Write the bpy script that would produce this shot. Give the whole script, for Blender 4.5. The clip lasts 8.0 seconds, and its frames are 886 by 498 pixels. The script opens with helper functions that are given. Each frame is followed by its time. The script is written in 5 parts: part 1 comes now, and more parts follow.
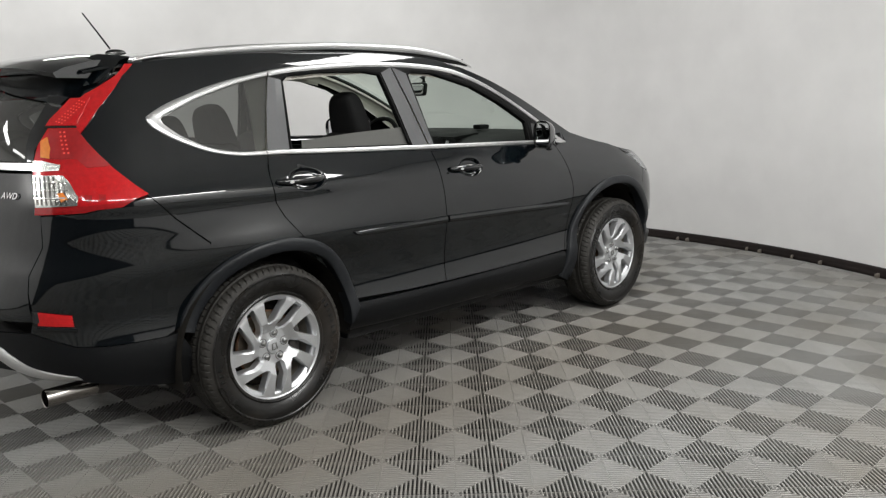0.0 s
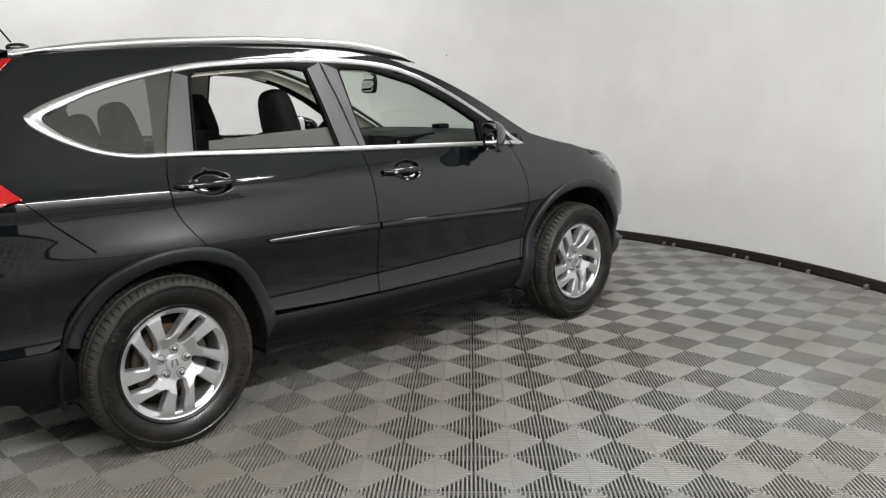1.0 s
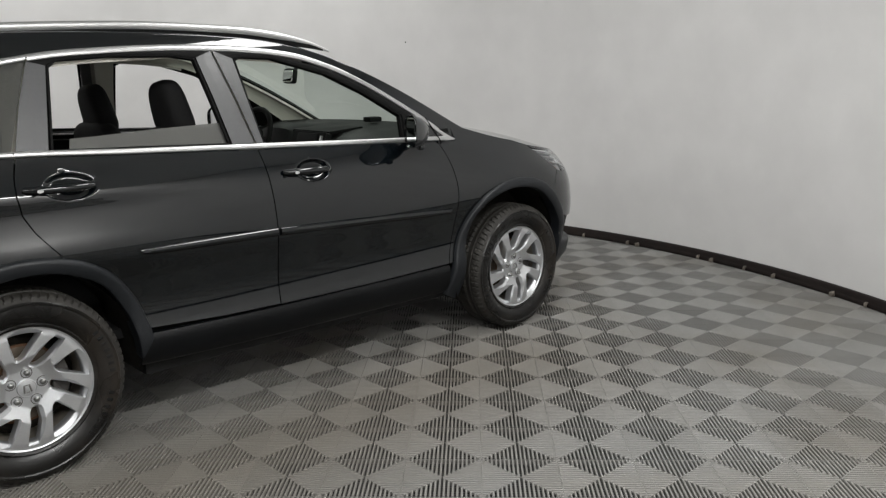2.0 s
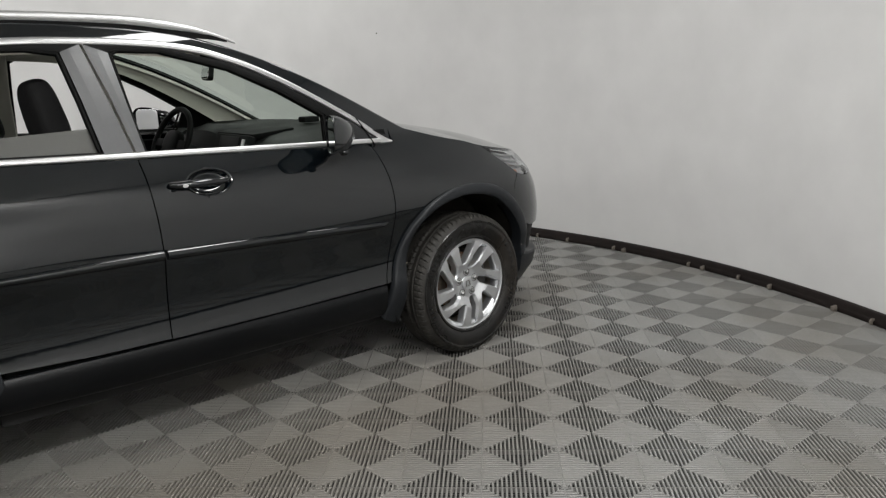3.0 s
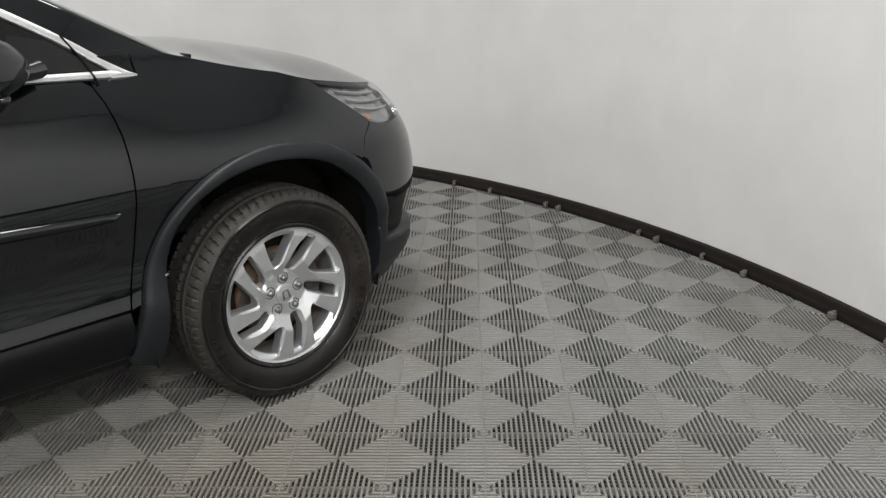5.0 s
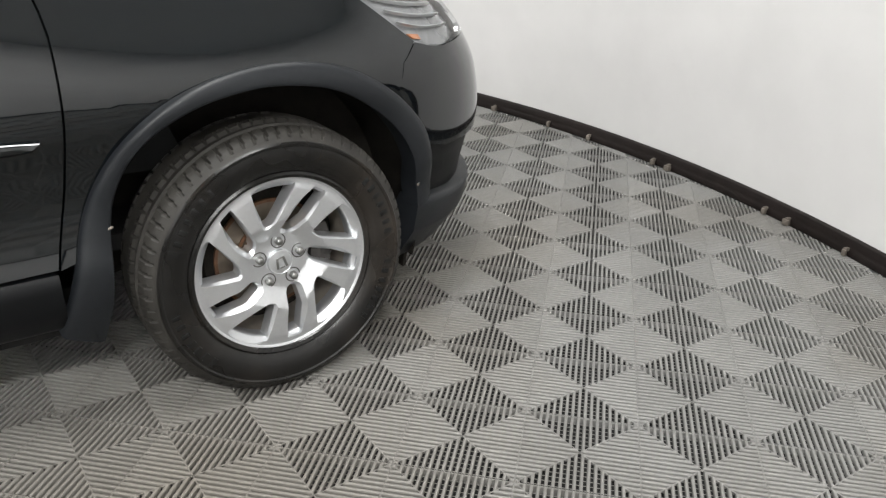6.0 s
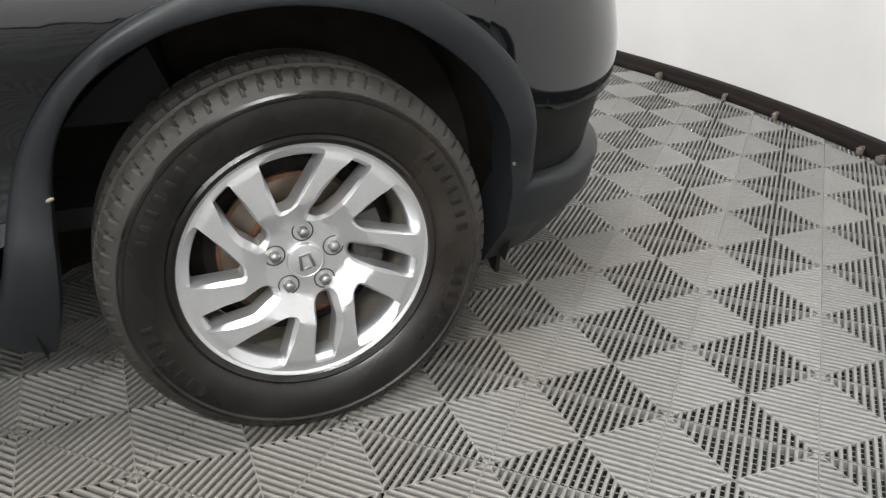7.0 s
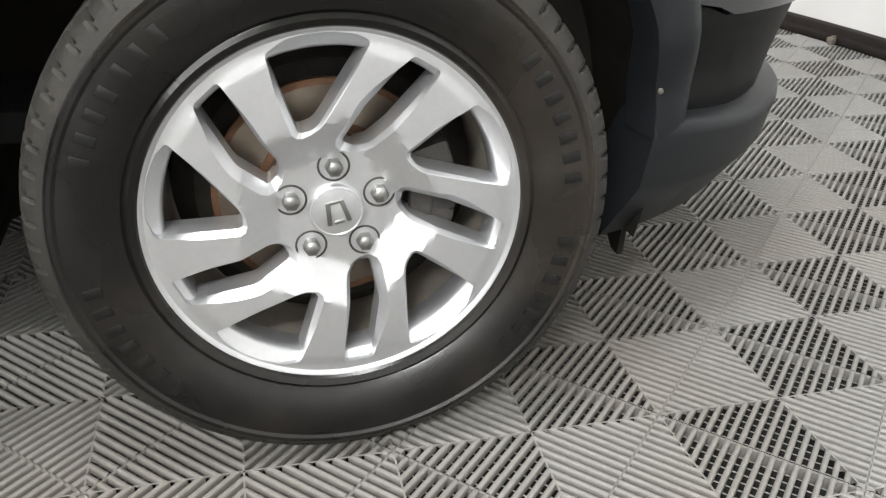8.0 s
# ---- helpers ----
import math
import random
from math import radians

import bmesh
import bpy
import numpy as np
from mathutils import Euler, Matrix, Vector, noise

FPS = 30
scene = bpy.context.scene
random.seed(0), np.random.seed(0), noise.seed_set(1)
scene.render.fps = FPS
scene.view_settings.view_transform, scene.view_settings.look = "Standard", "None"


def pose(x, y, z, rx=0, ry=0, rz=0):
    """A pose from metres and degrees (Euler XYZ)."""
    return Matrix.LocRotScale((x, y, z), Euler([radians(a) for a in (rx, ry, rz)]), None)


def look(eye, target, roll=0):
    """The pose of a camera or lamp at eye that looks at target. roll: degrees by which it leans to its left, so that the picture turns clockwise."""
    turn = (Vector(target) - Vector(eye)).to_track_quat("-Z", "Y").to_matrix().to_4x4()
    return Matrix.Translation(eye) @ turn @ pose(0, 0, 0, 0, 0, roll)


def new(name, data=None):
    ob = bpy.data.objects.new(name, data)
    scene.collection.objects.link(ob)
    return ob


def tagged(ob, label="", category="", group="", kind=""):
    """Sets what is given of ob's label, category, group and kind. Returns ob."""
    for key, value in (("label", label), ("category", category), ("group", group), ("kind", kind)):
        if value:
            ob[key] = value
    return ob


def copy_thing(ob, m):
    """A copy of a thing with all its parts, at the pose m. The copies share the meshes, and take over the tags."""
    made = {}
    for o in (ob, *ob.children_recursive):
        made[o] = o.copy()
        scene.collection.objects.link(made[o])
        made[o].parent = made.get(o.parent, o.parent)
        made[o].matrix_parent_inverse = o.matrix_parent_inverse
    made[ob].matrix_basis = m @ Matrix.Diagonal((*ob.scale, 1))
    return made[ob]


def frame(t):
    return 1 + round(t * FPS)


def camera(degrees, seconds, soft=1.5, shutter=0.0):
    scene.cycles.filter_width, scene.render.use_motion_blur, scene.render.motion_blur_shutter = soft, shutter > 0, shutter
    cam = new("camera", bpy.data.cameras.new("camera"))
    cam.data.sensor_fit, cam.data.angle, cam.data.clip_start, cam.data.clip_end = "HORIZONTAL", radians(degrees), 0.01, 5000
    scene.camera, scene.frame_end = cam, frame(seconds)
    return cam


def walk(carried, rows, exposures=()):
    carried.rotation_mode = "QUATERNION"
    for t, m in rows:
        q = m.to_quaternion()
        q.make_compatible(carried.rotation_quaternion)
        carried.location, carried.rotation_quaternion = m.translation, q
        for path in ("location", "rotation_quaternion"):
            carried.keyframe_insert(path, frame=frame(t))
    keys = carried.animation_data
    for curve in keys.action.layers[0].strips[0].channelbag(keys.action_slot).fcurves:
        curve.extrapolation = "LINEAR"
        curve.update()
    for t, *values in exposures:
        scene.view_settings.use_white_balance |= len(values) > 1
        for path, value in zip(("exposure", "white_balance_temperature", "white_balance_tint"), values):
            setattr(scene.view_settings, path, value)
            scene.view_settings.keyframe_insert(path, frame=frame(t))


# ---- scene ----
from mathutils.geometry import delaunay_2d_cdt

cam = camera(56.1, 8.0, soft=1.3)
PATH = [
    (0, (-1.946, -3.793, 1.441), (-0.55, -2.413, 1.059), -1.3),
    (0.5, (-1.687, -3.843, 1.45), (-0.322, -2.433, 1.065), -1.0),
    (1, (-1.415, -3.907, 1.438), (-0.065, -2.483, 1.048), -1.1),
    (1.5, (-1.144, -3.914, 1.457), (0.215, -2.506, 1.046), -0.5),
    (3, (-0.18, -3.76, 1.441), (1.129, -2.312, 1.005), -1.7),
    (3.5, (0.183, -3.564, 1.429), (1.514, -2.141, 0.98), -1.7),
    (4, (0.522, -3.393, 1.41), (1.867, -1.992, 0.934), -2.7),
    (4.5, (0.901, -3.215, 1.404), (2.242, -1.837, 0.854), -2.7),
    (6, (1.857, -2.61, 1.258), (2.922, -1.127, 0.441), 2.1),
    (6.5, (2.115, -2.357, 1.17), (2.961, -0.756, 0.32), 0.8),
    (7, (2.331, -2.154, 1.046), (3.042, -0.508, 0.16), 1.3),
    (7.5, (2.461, -1.953, 0.923), (3.02, -0.257, 0.023), 1.4),
    (8, (2.528, -1.753, 0.789), (2.977, -0.039, -0.137), 1.8),
]
walk(cam, [(t, look(eye, target, roll)) for t, eye, target, roll in PATH],
     exposures=[(0.0, 0.2), (0.5, 0.22), (1.0, 0.36), (1.5, -0.05), (3.0, 0.0), (3.5, 0.26), (4.5, 0.22), (6.0, 0.8), (6.5, 0.98), (7.0, 0.98), (7.5, 1.1), (8.0, 1.15)])
# ---- light: a closed photo booth under ceiling light strips ----
world = bpy.data.worlds.new("world")
world.use_nodes = True
world.node_tree.nodes["Background"].inputs[0].default_value = (0.8, 0.85, 0.9, 1)
world.node_tree.nodes["Background"].inputs[1].default_value = 0.02
scene.world = world

BOOTH_X, BOOTH_Y, BOOTH_R, BOOTH_H = -0.30, 0.30, 5.30, 3.30
# a ring of strips along the wall: x, y, turn, strength; 326 and 352 are added fill
PANELS = [(BOOTH_X + r * math.cos(radians(a)), BOOTH_Y + r * math.sin(radians(a)), a + 90, w)
          for a, r, w in ((34, 3.9, 0.95), (66, 4.2, 0.7), (96, 4.3, 0.6), (126, 4.4, 0.6), (150, 4.5, 0.5), (171, 4.7, 2.3),
                          (200, 4.6, 0.7), (226, 4.6, 0.8), (250, 4.6, 1.3), (270, 4.6, 1.7), (286, 4.7, 2.1), (326, 3.2, 1.3), (352, 4.1, 0.35))]
PANEL_WATTS = 35.0


# ---- materials ----
def material(name, color, rough=0.5, metal=0.0, coat=0.0, coat_rough=0.03, vary=0.12, scale=40.0, bump=0.0, bump_scale=200.0,
             rough_vary=0.08, spec=0.5, broad=2.5):
    """A painted or moulded surface whose colour and gloss vary at two scales, with fine relief."""
    m = bpy.data.materials.new(name)
    m.use_nodes = True
    nt = m.node_tree
    b = nt.nodes["Principled BSDF"]
    b.inputs["Metallic"].default_value = metal
    b.inputs["Specular IOR Level"].default_value = spec
    b.inputs["Coat Weight"].default_value = coat
    b.inputs["Coat Roughness"].default_value = coat_rough
    tc = nt.nodes.new("ShaderNodeTexCoord")
    fine, wide = nt.nodes.new("ShaderNodeTexNoise"), nt.nodes.new("ShaderNodeTexNoise")
    fine.inputs["Scale"].default_value, wide.inputs["Scale"].default_value = scale, broad
    fine.inputs["Detail"].default_value = 6.0
    for n in (fine, wide):
        nt.links.new(tc.outputs["Object"], n.inputs["Vector"])
    mix = nt.nodes.new("ShaderNodeMath")
    mix.operation = "ADD"
    nt.links.new(fine.outputs["Fac"], mix.inputs[0])
    nt.links.new(wide.outputs["Fac"], mix.inputs[1])
    ramp = nt.nodes.new("ShaderNodeMapRange")
    ramp.inputs["From Min"].default_value, ramp.inputs["From Max"].default_value = 0.6, 1.4
    ramp.inputs["To Min"].default_value, ramp.inputs["To Max"].default_value = 1 - vary, 1 + vary
    nt.links.new(mix.outputs[0], ramp.inputs["Value"])
    tint = nt.nodes.new("ShaderNodeVectorMath")
    tint.operation = "SCALE"
    tint.inputs[0].default_value = color
    nt.links.new(ramp.outputs[0], tint.inputs["Scale"])
    nt.links.new(tint.outputs[0], b.inputs["Base Color"])
    gloss = nt.nodes.new("ShaderNodeMapRange")
    gloss.inputs["From Min"].default_value, gloss.inputs["From Max"].default_value = 0.3, 0.7
    gloss.inputs["To Min"].default_value, gloss.inputs["To Max"].default_value = max(0.02, rough - rough_vary), min(1, rough + rough_vary)
    nt.links.new(wide.outputs["Fac"], gloss.inputs["Value"])
    nt.links.new(gloss.outputs[0], b.inputs["Roughness"])
    if bump:
        grain, relief = nt.nodes.new("ShaderNodeTexNoise"), nt.nodes.new("ShaderNodeBump")
        grain.inputs["Scale"].default_value = bump_scale
        grain.inputs["Detail"].default_value = 3.0
        relief.inputs["Strength"].default_value, relief.inputs["Distance"].default_value = bump, 0.002
        nt.links.new(tc.outputs["Object"], grain.inputs["Vector"])
        nt.links.new(grain.outputs["Fac"], relief.inputs["Height"])
        nt.links.new(relief.outputs[0], b.inputs["Normal"])
    return m


def glass(name, tint, gloss=0.02, least=0.045, dust=0.0):
    """A pane: tinted, clear along the straight line, with mirror gloss at grazing sight."""
    m = bpy.data.materials.new(name)
    m.use_nodes = True
    nt = m.node_tree
    nt.nodes.clear()
    out, clear, shine, mixer, fres = (nt.nodes.new(k) for k in ("ShaderNodeOutputMaterial", "ShaderNodeBsdfTransparent",
                                      "ShaderNodeBsdfGlossy", "ShaderNodeMixShader", "ShaderNodeLayerWeight"))
    clear.inputs[0].default_value = (*tint, 1)
    shine.inputs["Roughness"].default_value = gloss
    fres.inputs["Blend"].default_value = 0.5
    power, rise = nt.nodes.new("ShaderNodeMath"), nt.nodes.new("ShaderNodeMapRange")
    power.operation = "POWER"
    power.inputs[1].default_value = 5.0
    rise.inputs["To Min"].default_value, rise.inputs["To Max"].default_value = least, 0.9
    nt.links.new(fres.outputs["Facing"], power.inputs[0])
    nt.links.new(power.outputs[0], rise.inputs["Value"])
    nt.links.new(rise.outputs[0], mixer.inputs[0])
    nt.links.new(clear.outputs[0], mixer.inputs[1])
    nt.links.new(shine.outputs[0], mixer.inputs[2])
    last = mixer
    if dust:
        film, veil = nt.nodes.new("ShaderNodeBsdfDiffuse"), nt.nodes.new("ShaderNodeMixShader")
        film.inputs[0].default_value = (0.42, 0.42, 0.40, 1)
        veil.inputs[0].default_value = dust
        nt.links.new(mixer.outputs[0], veil.inputs[1])
        nt.links.new(film.outputs[0], veil.inputs[2])
        last = veil
    nt.links.new(last.outputs[0], out.inputs[0])
    return m


PAINT = material("black_paint", (0.0013, 0.0026, 0.0038), 0.34, 0.0, 1.0, 0.045, 0.25, 900.0, 0.004, 5.0, 0.05, 0.03)
PAINT.node_tree.nodes["Principled BSDF"].inputs["Coat IOR"].default_value = 1.68
CLADDING = material("dark_cladding", (0.0120, 0.0136, 0.0160), 0.42, 0.0, 0.0, 0.1, 0.15, 60.0, 0.12, 700.0, 0.07, 0.34)
SAIL = material("gloss_black_plastic", (0.006, 0.0065, 0.0075), 0.2, 0.0, 0.6, 0.08, 0.1, 60.0)
SILL = material("dark_sill_plastic", (0.0042, 0.0047, 0.0055), 0.36, 0.0, 0.0, 0.1, 0.2, 60.0, 0.08, 600.0, 0.06, 0.26)
MARKER = material("side_marker_lens", (0.42, 0.15, 0.05), 0.3, 0.0, 1.0, 0.05, 0.2, 60.0)
PILLAR = material("pillar_film", (0.098, 0.099, 0.102), 0.34, 0.0, 0.25, 0.2, 0.06, 80.0, 0.02, 600.0)
INSERT = material("bumper_insert_plastic", (0.004, 0.0042, 0.0045), 0.5, 0.0, 0.0, 0.1, 0.2, 60.0, 0.1, 500.0, 0.06, 0.2)
RUBBER = material("seal_rubber", (0.006, 0.006, 0.006), 0.6, 0.0, 0.0, 0.1, 0.2, 90.0, 0.0, 200.0, 0.08, 0.08)
CHROME = material("bright_trim", (0.78, 0.78, 0.78), 0.36, 1.0, 0.0, 0.1, 0.05, 30.0, 0.0, 200.0, 0.06)
SATIN = material("satin_trim", (0.60, 0.60, 0.60), 0.34, 0.85, 0.0, 0.1, 0.05, 30.0, 0.0, 200.0, 0.06)
CHROME_SHINY = material("polished_chrome", (0.85, 0.85, 0.86), 0.07, 1.0, 0.0, 0.1, 0.04, 30.0, 0.0, 200.0, 0.03)
ALLOY = material("alloy_silver", (0.66, 0.67, 0.685), 0.36, 0.80, 0.3, 0.18, 0.05, 120.0, 0.05, 900.0, 0.05)
ALLOY_INNER = material("alloy_inner", (0.55, 0.50, 0.43), 0.42, 0.7, 0.0, 0.1, 0.25, 25.0, 0.05, 300.0, 0.08, 0.5, 9.0)
TYRE = material("tyre_rubber", (0.0060, 0.0056, 0.0052), 0.30, 0.0, 0.0, 0.1, 0.35, 30.0, 0.10, 350.0, 0.20, 0.5, 6.0)
nt = TYRE.node_tree                                         # road dust lies over the side walls in patches
dust, amount, blend = nt.nodes.new("ShaderNodeTexNoise"), nt.nodes.new("ShaderNodeMapRange"), nt.nodes.new("ShaderNodeMix")
blend.data_type = "RGBA"
dust.inputs["Scale"].default_value, dust.inputs["Detail"].default_value = 4.0, 7.0
amount.inputs["From Min"].default_value, amount.inputs["From Max"].default_value, amount.inputs["To Max"].default_value = 0.46, 0.72, 0.8
blend.inputs["B"].default_value = (0.034, 0.027, 0.021, 1)
black = nt.nodes["Principled BSDF"].inputs["Base Color"].links[0].from_socket
nt.links.new(nt.nodes["Texture Coordinate"].outputs["Object"], dust.inputs["Vector"])
nt.links.new(dust.outputs["Fac"], amount.inputs["Value"])
nt.links.new(amount.outputs[0], blend.inputs["Factor"])
nt.links.new(black, blend.inputs["A"])
nt.links.new(blend.outputs["Result"], nt.nodes["Principled BSDF"].inputs["Base Color"])
TREAD = material("dusty_tread", (0.026, 0.024, 0.021), 0.62, 0.0, 0.0, 0.1, 0.4, 25.0, 0.2, 300.0, 0.1, 0.4, 7.0)
TYRE_MARK = material("tyre_marking", (0.0075, 0.0075, 0.0075), 0.26, 0.0, 0.0, 0.1, 0.2, 60.0)
STEEL = material("worn_steel", (0.20, 0.165, 0.13), 0.48, 0.8, 0.0, 0.1, 0.3, 30.0, 0.1, 300.0, 0.1)
RUST = material("rusty_iron", (0.13, 0.062, 0.030), 0.8, 0.1, 0.0, 0.1, 0.5, 45.0, 0.4, 200.0)
CAST = material("cast_iron", (0.075, 0.070, 0.066), 0.6, 0.6, 0.0, 0.1, 0.3, 60.0, 0.3, 200.0)
NUT = material("lug_nut_steel", (0.30, 0.30, 0.29), 0.33, 1.0, 0.0, 0.1, 0.1, 60.0)
LINER = material("arch_liner", (0.019, 0.017, 0.0145), 0.8, 0.0, 0.0, 0.1, 0.4, 25.0, 0.5, 150.0, 0.08, 0.12)
UNDER = material("underbody", (0.006, 0.006, 0.006), 0.8, 0.0, 0.0, 0.1, 0.4, 12.0, 0.4, 60.0)
FABRIC = material("black_fabric", (0.012, 0.012, 0.0125), 0.9, 0.0, 0.0, 0.1, 0.3, 220.0, 0.5, 900.0)
DASH = material("dashboard_plastic", (0.007, 0.0075, 0.0075), 0.6, 0.0, 0.0, 0.1, 0.2, 60.0, 0.2, 700.0, 0.08, 0.12)
HEADLINER = material("headliner_cloth", (0.60, 0.58, 0.52), 0.85, 0.0, 0.0, 0.1, 0.08, 300.0, 0.2, 900.0)
LAMP_RED = material("red_lens", (0.50, 0.006, 0.009), 0.12, 0.0, 1.0, 0.02, 0.25, 70.0, 0.06, 160.0, 0.05)
LAMP_DARK = material("deep_red_lens", (0.34, 0.010, 0.012), 0.2, 0.0, 1.0, 0.02, 0.2, 60.0)
LAMP_CLEAR = material("clear_lamp_reflector", (0.58, 0.57, 0.54), 0.16, 0.85, 1.0, 0.03, 0.3, 60.0, 0.5, 90.0)
LED_RED = material("led_red", (0.95, 0.07, 0.055), 0.2, 0.0, 1.0, 0.02, 0.2, 60.0)
HEAD_BOWL = material("head_lamp_bowl", (0.30, 0.30, 0.30), 0.30, 0.6, 0.5, 0.05, 0.3, 40.0, 0.4, 60.0)
TIP = material("sooty_chrome", (0.34, 0.32, 0.30), 0.20, 1.0, 0.0, 0.1, 0.25, 30.0)
SMOKE = material("smoked_reflector", (0.10, 0.095, 0.09), 0.25, 0.6, 1.0, 0.03, 0.3, 60.0)
AMBER = material("amber_reflector", (0.75, 0.22, 0.03), 0.25, 0.0, 1.0, 0.03, 0.2, 60.0, 0.2, 120.0)
WINDSHIELD = glass("windscreen_glass", (0.74, 0.82, 0.76))
PRIVACY = glass("privacy_glass", (0.26, 0.27, 0.26), 0.02, 0.075, 0.10)
DOOR_GLASS = glass("tinted_door_glass", (0.26, 0.27, 0.265), 0.02, 0.075, 0.26)
LENS = glass("lamp_lens", (0.92, 0.93, 0.94))
MIRROR = material("mirror_glass", (0.60, 0.61, 0.62), 0.03, 1.0, 0.0, 0.1, 0.01, 10.0, 0.0, 200.0, 0.01)
WALL = material("white_booth_wall", (0.68, 0.673, 0.668), 0.62, 0.0, 0.0, 0.1, 0.08, 3.0, 0.03, 60.0, 0.06, 0.35, 0.6)
CEILING = material("ceiling_paint", (0.70, 0.70, 0.69), 0.8, 0.0, 0.0, 0.1, 0.03, 5.0)
TRIM = material("black_rubber_base", (0.014, 0.010, 0.009), 0.62, 0.0, 0.0, 0.1, 0.35, 20.0, 0.25, 60.0, 0.08, 0.25)
BOLT = material("dull_fastener", (0.20, 0.175, 0.15), 0.5, 0.3, 0.0, 0.1, 0.3, 90.0)
FRAME_WHITE = material("lamp_frame", (0.75, 0.75, 0.75), 0.5)
# ---- building helpers ----
def mesh_object(name, verts, faces, mat, parent=None, label="", normals=None, shade=True):
    me = bpy.data.meshes.new(name)
    me.from_pydata([tuple(v) for v in verts], [], faces)
    if shade:
        me.shade_smooth()
    me.materials.append(mat)
    if normals:
        me.normals_split_custom_set(normals)
    me.update()
    ob = new(name, me)
    ob.parent = parent
    if label:
        ob["label"] = label
    return ob


def part(name, bm, mat, parent=None, label="", sharp=35.0):
    """Links a bmesh as one mesh object under a thing or a part."""
    me = bpy.data.meshes.new(name)
    bm.to_mesh(me)
    bm.free()
    me.shade_smooth()
    me.set_sharp_from_angle(angle=radians(sharp))
    me.materials.append(mat)
    ob = new(name, me)
    ob.parent = parent
    if label:
        ob["label"] = label
    return ob


def thing(name, place, label, category, group="", kind=""):
    ob = new(name)
    ob.matrix_basis = place
    return tagged(ob, label, category, group, kind)


def box(bm, cx, cy, cz, sx, sy, sz, bevel=0.0, turn=None, segments=2):
    m = Matrix.Translation((cx, cy, cz)) @ (turn or Matrix()) @ Matrix.Diagonal((sx, sy, sz, 1))
    made = bmesh.ops.create_cube(bm, size=1, matrix=m)
    if bevel:
        edges = {e for v in made["verts"] for e in v.link_edges}
        bmesh.ops.bevel(bm, geom=list(edges), offset=bevel, segments=segments, affect="EDGES", profile=0.6)


def pillow(bm, cx, cy, cz, sx, sy, sz, n=3.5, turn=None, steps=20):
    """A rounded cushion (superquadric) of the half sizes sx, sy, sz."""
    m = Matrix.Translation((cx, cy, cz)) @ (turn or Matrix())
    rows = []
    for i in range(steps + 1):
        a = -math.pi / 2 + math.pi * i / steps
        ring = []
        for j in range(2 * steps):
            b = math.pi * j / steps
            ca, sa, cb, sb = math.cos(a), math.sin(a), math.cos(b), math.sin(b)
            p = [math.copysign(abs(v) ** (2 / n), v) for v in (ca, sa, cb, sb)]
            ring.append(bm.verts.new(m @ Vector((sx * p[0] * p[2], sy * p[0] * p[3], sz * p[1]))))
        rows.append(ring)
    for i in range(steps):
        for j in range(2 * steps):
            k = (j + 1) % (2 * steps)
            bm.faces.new((rows[i][j], rows[i][k], rows[i + 1][k], rows[i + 1][j]))
    bmesh.ops.remove_doubles(bm, verts=[v for r in rows for v in r], dist=1e-4)


def sweep(bm, path, radius, sides=8, flat=1.0, up=Vector((0, 0, 1))):
    """A tube along a path; radius may be one number or one for each point. flat squeezes it along up."""
    rings = []
    for i, p in enumerate(path):
        p = Vector(p)
        d = (Vector(path[min(i + 1, len(path) - 1)]) - Vector(path[max(i - 1, 0)])).normalized()
        a = d.cross(up)
        a = a.normalized() if a.length > 1e-4 else Vector((1, 0, 0))
        b = a.cross(d)
        r = radius[i] if isinstance(radius, (list, tuple)) else radius
        rings.append([bm.verts.new(p + a * r * math.cos(2 * math.pi * k / sides) + b * r * flat * math.sin(2 * math.pi * k / sides))
                      for k in range(sides)])
    for q, s in zip(rings, rings[1:]):
        for k in range(sides):
            bm.faces.new((q[k], q[(k + 1) % sides], s[(k + 1) % sides], s[k]))
    bm.faces.new(rings[0][::-1])
    bm.faces.new(rings[-1])


def revolve(bm, profile, steps=96, axis_y=True, start=0.0, turn=2 * math.pi):
    """Spins a profile of (radius, y) round the y axis."""
    closed = abs(turn - 2 * math.pi) < 1e-6
    rings = []
    for i in range(steps if closed else steps + 1):
        a = start + turn * i / steps
        rings.append([bm.verts.new((r * math.cos(a), y, r * math.sin(a))) for r, y in profile])
    for i in range(steps):
        q, s = rings[i], rings[(i + 1) % len(rings)]
        for k in range(len(profile) - 1):
            bm.faces.new((q[k], q[k + 1], s[k + 1], s[k]))


def resample(points, n, closed=False):
    """n points evenly along a smooth curve through the given ones."""
    p = [Vector((*q, 0)) if len(q) == 2 else Vector(q) for q in points]
    dense = []
    m = len(p)
    for i in range(m if closed else m - 1):
        a, b, c, d = (p[(i + k) % m] if closed else p[min(max(i + k, 0), m - 1)] for k in (-1, 0, 1, 2))
        for k in range(12):
            t = k / 12
            dense.append(0.5 * ((2 * b) + (c - a) * t + (2 * a - 5 * b + 4 * c - d) * t * t + (3 * b - a - 3 * c + d) * t ** 3))
    dense.append(p[0] if closed else p[-1])
    s = [0.0]
    for a, b in zip(dense, dense[1:]):
        s.append(s[-1] + (b - a).length)
    out, i = [], 0
    for k in range(n):
        g = s[-1] * k / (n - 1)
        while i < len(s) - 2 and s[i + 1] < g:
            i += 1
        t = (g - s[i]) / max(1e-9, s[i + 1] - s[i])
        q = dense[i].lerp(dense[i + 1], min(1, max(0, t)))
        out.append((q.x, q.y))
    return out


